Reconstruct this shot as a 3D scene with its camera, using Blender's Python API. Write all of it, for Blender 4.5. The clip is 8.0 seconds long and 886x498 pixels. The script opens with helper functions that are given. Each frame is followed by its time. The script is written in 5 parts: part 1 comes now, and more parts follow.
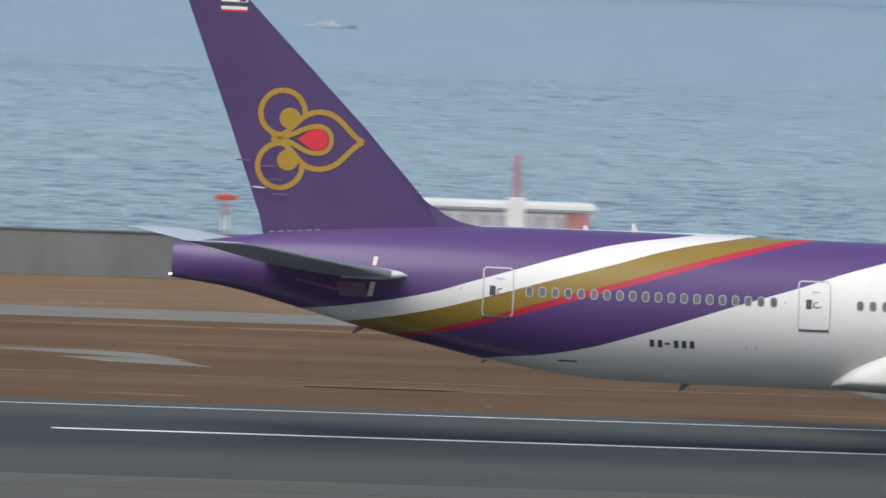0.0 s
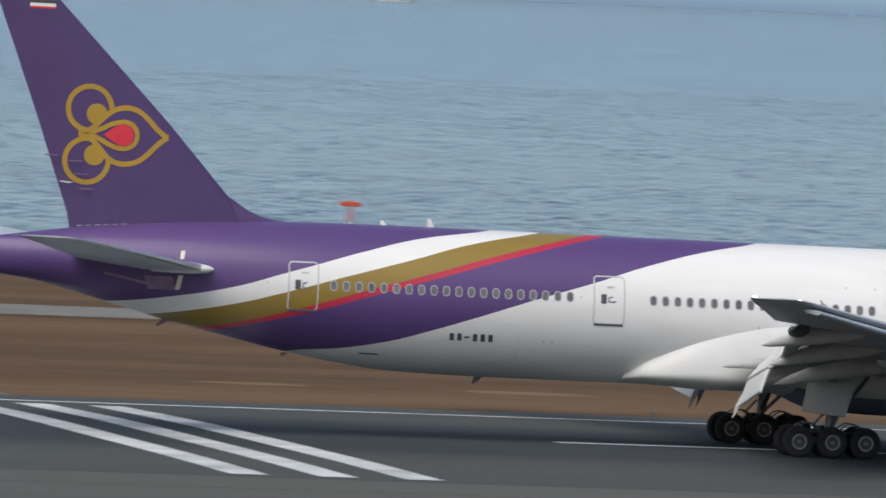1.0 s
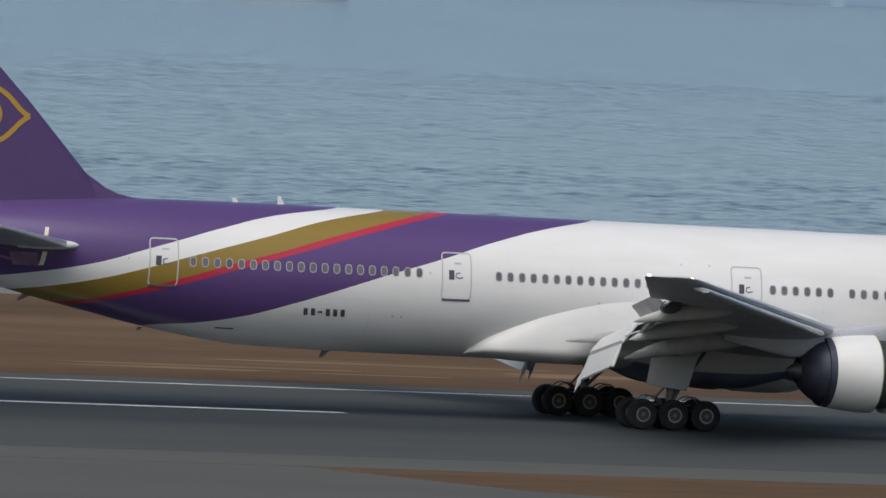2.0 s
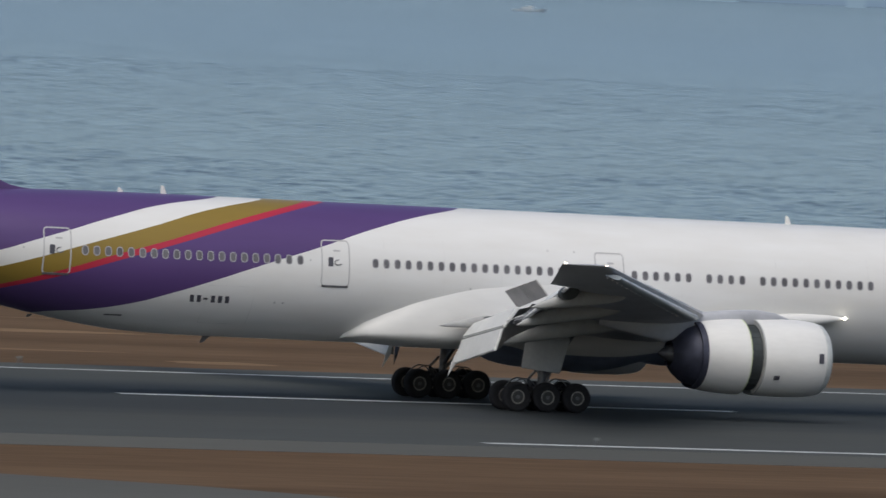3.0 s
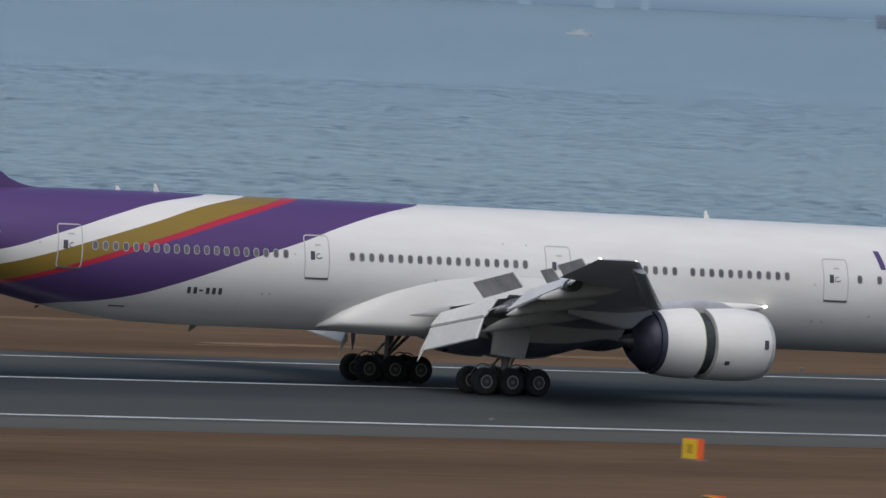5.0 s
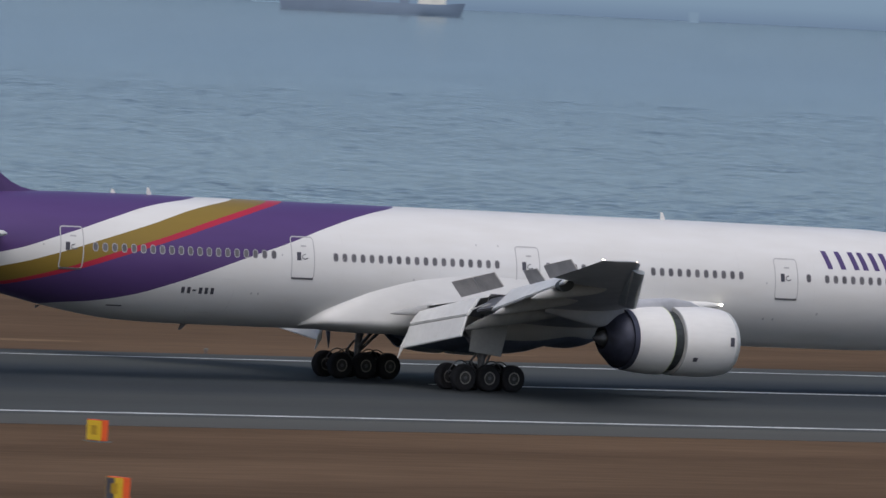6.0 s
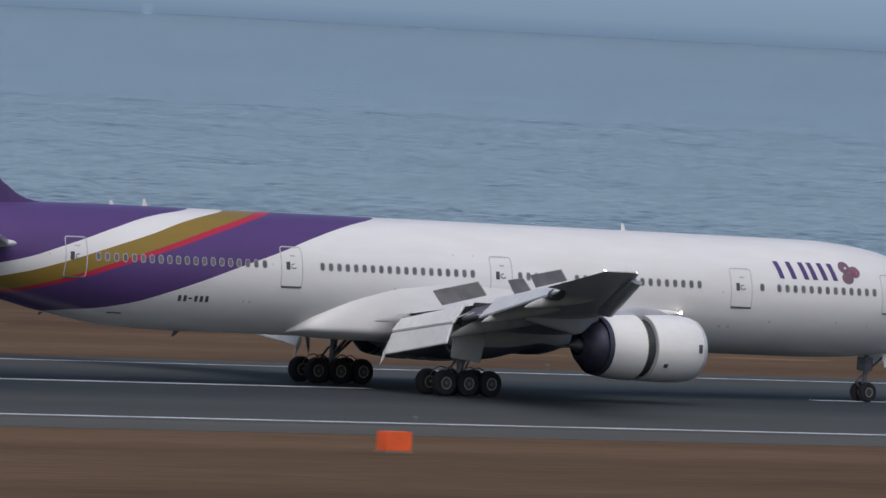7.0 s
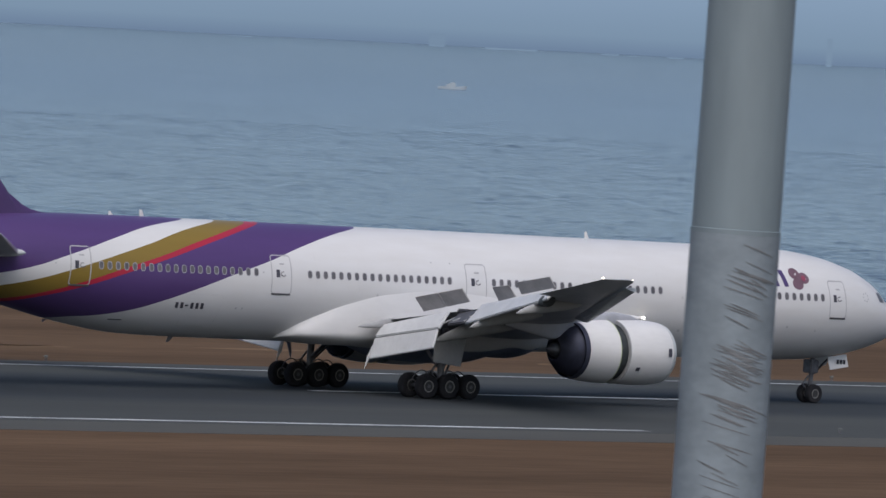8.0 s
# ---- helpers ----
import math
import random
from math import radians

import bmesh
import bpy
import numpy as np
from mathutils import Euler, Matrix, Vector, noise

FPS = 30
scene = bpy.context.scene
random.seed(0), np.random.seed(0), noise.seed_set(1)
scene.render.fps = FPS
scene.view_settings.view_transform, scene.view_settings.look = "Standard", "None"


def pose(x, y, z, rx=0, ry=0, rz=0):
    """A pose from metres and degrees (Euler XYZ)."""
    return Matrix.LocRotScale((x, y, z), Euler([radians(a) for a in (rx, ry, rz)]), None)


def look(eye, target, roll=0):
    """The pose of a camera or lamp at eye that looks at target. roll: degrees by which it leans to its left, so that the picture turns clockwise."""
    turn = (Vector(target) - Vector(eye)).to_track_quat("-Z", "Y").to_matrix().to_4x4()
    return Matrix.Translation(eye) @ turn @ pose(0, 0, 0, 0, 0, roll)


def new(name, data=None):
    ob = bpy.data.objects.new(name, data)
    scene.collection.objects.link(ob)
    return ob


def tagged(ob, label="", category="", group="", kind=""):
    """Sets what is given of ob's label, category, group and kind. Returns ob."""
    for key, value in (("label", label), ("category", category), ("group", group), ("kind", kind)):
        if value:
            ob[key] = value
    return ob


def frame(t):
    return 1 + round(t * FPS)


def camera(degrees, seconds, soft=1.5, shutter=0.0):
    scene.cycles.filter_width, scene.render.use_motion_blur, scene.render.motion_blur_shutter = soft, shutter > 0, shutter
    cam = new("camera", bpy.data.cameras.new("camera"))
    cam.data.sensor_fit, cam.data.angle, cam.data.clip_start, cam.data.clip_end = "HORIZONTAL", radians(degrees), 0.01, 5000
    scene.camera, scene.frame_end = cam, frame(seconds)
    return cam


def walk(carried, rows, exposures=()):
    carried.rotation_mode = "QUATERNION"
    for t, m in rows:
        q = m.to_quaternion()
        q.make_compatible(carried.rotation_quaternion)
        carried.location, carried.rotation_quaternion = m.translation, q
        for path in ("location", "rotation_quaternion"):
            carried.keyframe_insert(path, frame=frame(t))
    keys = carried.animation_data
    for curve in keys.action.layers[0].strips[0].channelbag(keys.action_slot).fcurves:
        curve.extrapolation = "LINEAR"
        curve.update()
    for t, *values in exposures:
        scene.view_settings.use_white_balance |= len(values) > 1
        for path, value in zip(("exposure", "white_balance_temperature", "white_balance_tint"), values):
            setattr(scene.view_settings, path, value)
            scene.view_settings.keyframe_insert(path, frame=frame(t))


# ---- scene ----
# ---------------------------------------------------------------- camera
EYE_Z = 18.72         # height of the lens over the runway
MID = 430.06          # the painted centre line lies this far out
cam = camera(4.8504, 8.0, soft=1.5, shutter=0.2)

# seconds, tilt, pan and roll of the panning camera, in degrees
PAN = [
    (0, -1.422, 7.387, 2.171), (0.3, -1.433, 9.306, 2.422), (0.5, -1.448, 10.526, 2.449),
    (0.8, -1.419, 12.286, 2.517), (1, -1.384, 13.516, 2.525), (1.2, -1.364, 14.746, 2.604),
    (1.5, -1.36, 16.472, 2.486), (1.6, -1.375, 16.977, 2.551), (2.8, -1.472, 22.591, 2.765), (3, -1.439, 23.6, 2.704),
    (3.5, -1.364, 25.754, 2.778), (4, -1.309, 27.561, 2.769), (4.5, -1.334, 29.283, 2.814), (4.7, -1.356, 29.882, 2.815),
    (5.8, -1.341, 33.531, 2.807), (6, -1.318, 34.114, 2.83), (6.5, -1.265, 35.588, 2.964), (7, -1.212, 37.109, 3.027),
    (7.5, -1.153, 38.602, 3.027), (8, -1.119, 39.855, 2.969),
]
walk(cam, [(t, pose(0, 0, EYE_Z, 90 + tilt, 0, -pan) @ pose(0, 0, 0, 0, 0, roll)) for t, tilt, pan, roll in PAN],
     exposures=[(0.0, 0.45, 6500, 10), (1.0, 0.30, 6500, 10), (1.6, 0.15, 6500, 10), (3.0, -0.05, 6500, 10), (4.5, -0.12, 6400, 10.5), (6.0, -0.13, 6300, 14), (8.0, -0.14, 6200, 15)])

# ---------------------------------------------------------------- light
SUN_EL, SUN_AZ = 52.0, 218.0      # height, and compass bearing from +y (the sea) clockwise
world = bpy.data.worlds.new("world")
scene.world = world
world.use_nodes = True
wn = world.node_tree
sky = wn.nodes.new("ShaderNodeTexSky")
sky.sky_type = "NISHITA"
sky.sun_disc = False
sky.sun_elevation, sky.sun_rotation = radians(SUN_EL), radians(SUN_AZ)
sky.dust_density, sky.air_density = 2.0, 1.0
wn.nodes["Background"].inputs["Strength"].default_value = 0.100
wn.links.new(sky.outputs[0], wn.nodes["Background"].inputs["Color"])
sun_data = bpy.data.lights.new("sun", "SUN")
sun_data.energy, sun_data.angle, sun_data.color = 2.5, radians(60), (1.0, 0.955, 0.90)
sun = new("sun", sun_data)
az, el = radians(SUN_AZ), radians(SUN_EL)
sun.matrix_world = look((0, 0, 300), Vector((0, 0, 300)) - Vector((math.sin(az) * math.cos(el), math.cos(az) * math.cos(el), math.sin(el))))


# ---------------------------------------------------------------- materials
def nodes_of(name):
    m = bpy.data.materials.new(name)
    m.use_nodes = True
    return m, m.node_tree.nodes, m.node_tree.links, m.node_tree.nodes["Principled BSDF"]


def surface(name, color, rough=0.5, metal=0.0, vary=0.12, scale=2.0, bump=0.0, fine=30.0, stretch=(1, 1, 1), second=None, coat=0.0, spec=0.5):
    """Colour varied at a coarse and a fine scale, with a fine relief."""
    m, ns, ln, bsdf = nodes_of(name)
    tc = ns.new("ShaderNodeTexCoord")
    mp = ns.new("ShaderNodeMapping")
    mp.inputs["Scale"].default_value = stretch
    ln.new(tc.outputs["Object"], mp.inputs["Vector"])
    n1 = ns.new("ShaderNodeTexNoise")
    n1.inputs["Scale"].default_value, n1.inputs["Detail"].default_value = scale, 5
    n2 = ns.new("ShaderNodeTexNoise")
    n2.inputs["Scale"].default_value, n2.inputs["Detail"].default_value = fine, 4
    for n in (n1, n2):
        ln.new(mp.outputs[0], n.inputs["Vector"])
    mx = ns.new("ShaderNodeMath")
    mx.operation = "MULTIPLY_ADD"
    ln.new(n2.outputs["Fac"], mx.inputs[0])
    mx.inputs[1].default_value = 0.4
    ln.new(n1.outputs["Fac"], mx.inputs[2])
    ramp = ns.new("ShaderNodeValToRGB")
    ln.new(mx.outputs[0], ramp.inputs[0])
    ramp.color_ramp.elements[0].position, ramp.color_ramp.elements[1].position = 0.45, 0.95
    lo = [c * (1 - vary) for c in color]
    hi = second if second else [min(1, c * (1 + vary)) for c in color]
    ramp.color_ramp.elements[0].color, ramp.color_ramp.elements[1].color = (*lo, 1), (*hi, 1)
    ln.new(ramp.outputs[0], bsdf.inputs["Base Color"])
    bsdf.inputs["Roughness"].default_value, bsdf.inputs["Metallic"].default_value = rough, metal
    bsdf.inputs["Coat Weight"].default_value, bsdf.inputs["Specular IOR Level"].default_value = coat, spec
    if bump:
        b = ns.new("ShaderNodeBump")
        b.inputs["Strength"].default_value, b.inputs["Distance"].default_value = bump, 0.05
        ln.new(n2.outputs["Fac"], b.inputs["Height"])
        ln.new(b.outputs[0], bsdf.inputs["Normal"])
    return m


def glow(name, color, strength):
    m, ns, ln, bsdf = nodes_of(name)
    bsdf.inputs["Base Color"].default_value = (*color, 1)
    bsdf.inputs["Emission Color"].default_value = (*color, 1)
    bsdf.inputs["Emission Strength"].default_value = strength
    return m


PURPLE, WHITE, GOLD, RED = (0.084, 0.045, 0.158), (0.690, 0.691, 0.678), (0.235, 0.160, 0.028), (0.41, 0.022, 0.050)

# the swept bands of the livery: upper edge of each band, height over distance from the nose
BAND_EDGES = [
    ([(38, 9), (49.6, 8.62), (51.2, 8.38), (54.2, 7.96), (56.7, 7.34), (58.95, 6.66), (60.24, 6.26), (62.5, 5.55), (65, 5.03), (67.1, 4.72), (74, 4.2)], PURPLE, WHITE),
    ([(38, 9), (47.4, 8.65), (48.9, 8.40), (51.9, 7.86), (54.8, 7.05), (57.9, 6.16), (60.2, 5.46), (62.4, 4.84), (64.9, 4.34), (66.5, 4.1), (74, 3.4)], None, GOLD),
    ([(38, 9), (45.6, 8.64), (47.1, 8.35), (50.8, 7.46), (54.3, 6.42), (56.7, 5.72), (58.96, 4.99), (61.2, 4.31), (62.6, 3.95), (65, 3.6), (74, 3)], None, RED),
    ([(38, 9), (44.6, 8.62), (46.2, 8.35), (49.9, 7.46), (53.5, 6.40), (56.6, 5.46), (58.9, 4.74), (61.2, 4.10), (63, 3.66), (65, 3.3), (74, 2.8)], None, PURPLE),
    ([(38, 8.66), (39.4, 8.39), (41.7, 7.99), (44.4, 7.30), (46.9, 6.47), (49.4, 5.67), (51.8, 4.84), (53.9, 4.13), (55.7, 3.58), (57.6, 3.20), (59.3, 3.0), (61, 2.4), (74, 2.0)], None, WHITE),
]


def livery():
    """Gloss paint in white, with purple, white, gold and red bands sweeping up the rear body, faintly streaked with dirt."""
    m, ns, ln, bsdf = nodes_of("livery_paint")
    tc = ns.new("ShaderNodeTexCoord")
    sp = ns.new("ShaderNodeSeparateXYZ")
    ln.new(tc.outputs["Object"], sp.inputs[0])
    along = ns.new("ShaderNodeMapRange")
    along.inputs["From Min"].default_value, along.inputs["From Max"].default_value = -38, -74
    ln.new(sp.outputs["X"], along.inputs["Value"])
    high = ns.new("ShaderNodeMapRange")
    high.inputs["From Min"].default_value, high.inputs["From Max"].default_value = 2, 9
    ln.new(sp.outputs["Z"], high.inputs["Value"])
    last = None
    for edge, above, below in BAND_EDGES:
        fc = ns.new("ShaderNodeFloatCurve")
        curve = fc.mapping.curves[0]
        pts = [((s - 38) / 36, (z - 2) / 7) for s, z in edge]
        curve.points[0].location, curve.points[1].location = pts[0], pts[-1]
        for q in pts[1:-1]:
            curve.points.new(*q)
        fc.mapping.update()
        ln.new(along.outputs[0], fc.inputs["Value"])
        lt = ns.new("ShaderNodeMath")
        lt.operation = "LESS_THAN"
        ln.new(high.outputs[0], lt.inputs[0])
        ln.new(fc.outputs[0], lt.inputs[1])
        mix = ns.new("ShaderNodeMix")
        mix.data_type = "RGBA"
        ln.new(lt.outputs[0], mix.inputs["Factor"])
        if last is None:
            mix.inputs[6].default_value = (*above, 1)
        else:
            ln.new(last.outputs[2], mix.inputs[6])
        mix.inputs[7].default_value = (*below, 1)
        last = mix
    mp = ns.new("ShaderNodeMapping")
    mp.inputs["Scale"].default_value = (0.25, 1.2, 1.2)
    ln.new(tc.outputs["Object"], mp.inputs["Vector"])
    dirt = ns.new("ShaderNodeTexNoise")
    dirt.inputs["Scale"].default_value, dirt.inputs["Detail"].default_value = 1.2, 7
    ln.new(mp.outputs[0], dirt.inputs["Vector"])
    ramp = ns.new("ShaderNodeValToRGB")
    ramp.color_ramp.elements[0].position, ramp.color_ramp.elements[1].position = 0.3, 0.75
    ramp.color_ramp.elements[0].color, ramp.color_ramp.elements[1].color = (0.93, 0.92, 0.905, 1), (1, 1, 1, 1)
    ln.new(dirt.outputs["Fac"], ramp.inputs[0])
    mul = ns.new("ShaderNodeMix")
    mul.data_type, mul.blend_type = "RGBA", "MULTIPLY"
    mul.inputs["Factor"].default_value = 1
    ln.new(last.outputs[2], mul.inputs[6])
    ln.new(ramp.outputs[0], mul.inputs[7])
    ln.new(mul.outputs[2], bsdf.inputs["Base Color"])
    bsdf.inputs["Roughness"].default_value = 0.5
    bsdf.inputs["Specular IOR Level"].default_value = 0.3
    bsdf.inputs["Coat Weight"].default_value, bsdf.inputs["Coat Roughness"].default_value = 0.45, 0.24
    return m


M_LIVERY = livery()
M_FAIRING = surface("grimed_fairing_paint", (0.615, 0.613, 0.595), 0.5, vary=0.08, scale=0.5, fine=3, stretch=(0.3, 1, 1))
M_PURPLE = surface("purple_paint", (0.066, 0.036, 0.116), 0.45, vary=0.08, scale=0.5, fine=4)
M_WHITE = surface("white_paint", (0.70, 0.695, 0.67), 0.35, vary=0.07, scale=0.8, fine=6, stretch=(0.3, 1, 1), coat=0.2)
M_WING = surface("grey_wing_paint", (0.39, 0.40, 0.425), 0.42, vary=0.14, scale=0.6, fine=5)
M_WINGLIGHT = surface("pale_flap_paint", (0.60, 0.61, 0.60), 0.4, vary=0.10, scale=0.9, fine=6)
M_SPOILER = surface("worn_spoiler_paint", (0.40, 0.385, 0.365), 0.5, vary=0.22, scale=0.8, fine=5)
M_KEELSHADE = surface("keel_shade_paint", (0.19, 0.22, 0.30), 0.5, vary=0.25, scale=0.8, fine=4)
M_CANOE = surface("grey_fairing_paint", (0.33, 0.335, 0.33), 0.45, vary=0.15, scale=0.8, fine=5)
M_TAILMETAL = surface("pale_blue_grey_tail_metal", (0.43, 0.47, 0.50), 0.35, 0.1, vary=0.14, scale=0.8, fine=5)
M_METAL = surface("bare_metal", (0.62, 0.62, 0.62), 0.28, 0.9, vary=0.1, scale=3)
M_DARKMETAL = surface("dark_gear_metal", (0.16, 0.16, 0.17), 0.45, 0.6, vary=0.3, scale=4)
M_BLACK = surface("black_recess", (0.045, 0.045, 0.05), 0.6, vary=0.3)
M_NAVY = surface("navy_exhaust_metal", (0.052, 0.056, 0.084), 0.5, 0.3, vary=0.3, scale=2)
M_CASCADE = surface("dark_cascade_metal", (0.040, 0.048, 0.050), 0.6, 0.1, vary=0.25, scale=3)
M_LIP = surface("pale_intake_lip_metal", (0.60, 0.62, 0.60), 0.45, 0.2, vary=0.1, scale=3)
M_PRIMER = surface("pale_green_primer", (0.42, 0.48, 0.27), 0.6, vary=0.15, scale=3)
M_TYRE = surface("tyre_rubber", (0.028, 0.028, 0.031), 0.9, vary=0.3, scale=5, bump=0.2, spec=0.15)
M_RIM = surface("wheel_alloy", (0.055, 0.054, 0.053), 0.5, 0.3, vary=0.25, scale=8)
M_RING = surface("worn_rim_edge", (0.30, 0.285, 0.26), 0.4, 0.4, vary=0.3, scale=6)
M_PANE = surface("cabin_pane", (0.115, 0.11, 0.115), 0.3, vary=0.4, scale=1.0)
M_WFRAME = surface("window_surround", (0.34, 0.335, 0.345), 0.4, vary=0.1)
M_LINE = surface("door_seam_paint", (0.42, 0.42, 0.42), 0.5, vary=0.1)
M_SEAM = surface("panel_seam", (0.60, 0.595, 0.585), 0.6, vary=0.2)
M_DARKMARK = surface("dark_marking_paint", (0.06, 0.06, 0.075), 0.5, vary=0.2)
M_LETTER = surface("purple_marking_paint", (0.08, 0.055, 0.155), 0.4, vary=0.1)
M_GOLD = surface("gold_paint", (0.36, 0.22, 0.03), 0.4, vary=0.08, scale=1)
M_RED = surface("red_paint", (0.58, 0.03, 0.05), 0.4, vary=0.08, scale=1)
M_MAROON = surface("maroon_marking_paint", (0.17, 0.10, 0.125), 0.4, vary=0.2)
M_FLOWERHEART = surface("dull_red_marking_paint", (0.28, 0.06, 0.10), 0.4, vary=0.2)
M_CREAM = surface("cream_mark_paint", (0.62, 0.56, 0.45), 0.5, vary=0.1)
M_SCUFFED = surface("scuffed_purple_paint", (0.20, 0.12, 0.20), 0.35, 0.2, vary=0.3, scale=1.5)
M_LAMP = glow("landing_lamp_glass", (1.0, 0.93, 0.75), 16)
M_LAMPSMALL = glow("navigation_lamp_glass", (1.0, 0.80, 0.62), 6)

M_GRASS = surface("dry_brown_grass", (0.089, 0.053, 0.027), 0.95, vary=0.30, scale=0.05, fine=0.8, bump=0.5, stretch=(0.3, 1.2, 1), second=(0.144, 0.091, 0.052), spec=0.1)
M_ASPHALT = surface("runway_asphalt", (0.0300, 0.0325, 0.0315), 0.88, vary=0.25, scale=0.05, fine=1.2, bump=0.15, stretch=(0.15, 1, 1), spec=0.4)


def rubbered(m):
    """Tyre rubber has blackened the middle of the runway, and rain and dust have bleached its edges."""
    ns, ln = m.node_tree.nodes, m.node_tree.links
    bsdf = ns["Principled BSDF"]
    src = bsdf.inputs["Base Color"].links[0].from_socket
    tc = ns.new("ShaderNodeTexCoord")
    sp = ns.new("ShaderNodeSeparateXYZ")
    ln.new(tc.outputs["Object"], sp.inputs[0])
    mp = ns.new("ShaderNodeMapping")
    mp.inputs["Scale"].default_value = (0.004, 0.35, 1)
    ln.new(tc.outputs["Object"], mp.inputs["Vector"])
    streak = ns.new("ShaderNodeTexNoise")
    streak.inputs["Scale"].default_value, streak.inputs["Detail"].default_value = 1.0, 4
    ln.new(mp.outputs[0], streak.inputs["Vector"])
    off = ns.new("ShaderNodeMath")
    off.operation = "SUBTRACT"
    ln.new(sp.outputs["Y"], off.inputs[0])
    off.inputs[1].default_value = MID - 2.0
    ab = ns.new("ShaderNodeMath")
    ab.operation = "ABSOLUTE"
    ln.new(off.outputs[0], ab.inputs[0])
    add = ns.new("ShaderNodeMath")
    add.operation = "MULTIPLY_ADD"
    ln.new(streak.outputs["Fac"], add.inputs[0])
    add.inputs[1].default_value = 5.0
    ln.new(ab.outputs[0], add.inputs[2])
    ramp = ns.new("ShaderNodeValToRGB")
    ramp.color_ramp.elements[0].position, ramp.color_ramp.elements[1].position = 0.36, 0.58
    ramp.color_ramp.elements[0].color, ramp.color_ramp.elements[1].color = (0.64, 0.75, 0.88, 1), (1.48, 1.48, 1.40, 1)
    mr = ns.new("ShaderNodeMath")
    mr.operation = "DIVIDE"
    ln.new(add.outputs[0], mr.inputs[0])
    mr.inputs[1].default_value = 36.0
    ln.new(mr.outputs[0], ramp.inputs[0])
    mul = ns.new("ShaderNodeMix")
    mul.data_type, mul.blend_type = "RGBA", "MULTIPLY"
    mul.inputs["Factor"].default_value = 1
    ln.new(src, mul.inputs[6])
    ln.new(ramp.outputs[0], mul.inputs[7])
    ln.new(mul.outputs[2], bsdf.inputs["Base Color"])


rubbered(M_ASPHALT)
M_SHOULDER = surface("pale_shoulder_asphalt", (0.066, 0.065, 0.054), 0.9, vary=0.18, scale=0.08, fine=1.5, bump=0.15, stretch=(0.3, 1, 1))
M_LINEPAINT = surface("worn_white_line_paint", (0.74, 0.76, 0.75), 0.7, vary=0.25, scale=0.4, fine=4)
M_EDGEPAINT = surface("greyed_edge_line_paint", (0.46, 0.475, 0.47), 0.8, vary=0.4, scale=0.25, fine=2)
M_CONCRETE = surface("weathered_concrete", (0.145, 0.155, 0.15), 0.9, vary=0.2, scale=0.3, fine=4, bump=0.2, stretch=(1, 1, 0.4))
M_PATH = surface("pale_concrete_path", (0.142, 0.138, 0.122), 0.9, vary=0.2, scale=0.2, fine=2)
M_ROAD = surface("worn_access_road_asphalt", (0.098, 0.094, 0.083), 0.9, vary=0.3, scale=0.15, fine=1.5)
M_SHEDWALL = surface("cream_shed_wall", (0.58, 0.59, 0.53), 0.7, vary=0.08, scale=0.4, fine=3)
M_SHEDROOF = surface("pale_grey_sheet_roof", (0.50, 0.55, 0.57), 0.5, vary=0.1, scale=0.5, fine=5)
M_SHUTTER = surface("grey_roller_shutter", (0.17, 0.17, 0.165), 0.6, vary=0.15, scale=1.0, fine=8)
M_ORANGE = surface("orange_marker_paint", (0.72, 0.105, 0.022), 0.55, vary=0.12, scale=1.5, fine=8)
M_YELLOW = surface("yellow_sign_face", (0.66, 0.44, 0.02), 0.5, vary=0.1, scale=2)
M_REDMAST = surface("red_mast_paint", (0.50, 0.075, 0.045), 0.6, vary=0.15)
M_POLE = surface("galvanised_pole_steel", (0.205, 0.255, 0.270), 0.6, 0.1, vary=0.14, scale=3.0, fine=14, stretch=(1, 1, 0.25))
M_POLELOW = surface("stained_pole_steel", (0.222, 0.264, 0.285), 0.7, 0.1, vary=0.16, scale=2.2, fine=9, stretch=(2.5, 2.5, 4.0))
M_STAIN = surface("grimy_pole_stain", (0.150, 0.158, 0.160), 0.8, vary=0.3, scale=9)
M_HULLBLUE = surface("navy_hull_paint", (0.070, 0.112, 0.205), 0.6, vary=0.15, scale=0.1)
# red is greyed, with sea haze put into its colour
M_HULLRED = surface("hazed_red_antifouling", (0.170, 0.120, 0.140), 0.7, vary=0.2, scale=0.1)
M_HULLGREY = surface("grey_hull_paint", (0.27, 0.33, 0.38), 0.6, vary=0.15, scale=0.05)
M_HULLSLATE = surface("slate_blue_hull_paint", (0.15, 0.20, 0.27), 0.6, vary=0.12, scale=0.05)
M_SHIPWHITE = surface("ship_cream_paint", (0.60, 0.59, 0.53), 0.6, vary=0.1, scale=0.2)
M_DECKGREY = surface("ship_deck_paint", (0.25, 0.29, 0.31), 0.7, vary=0.2, scale=0.2)


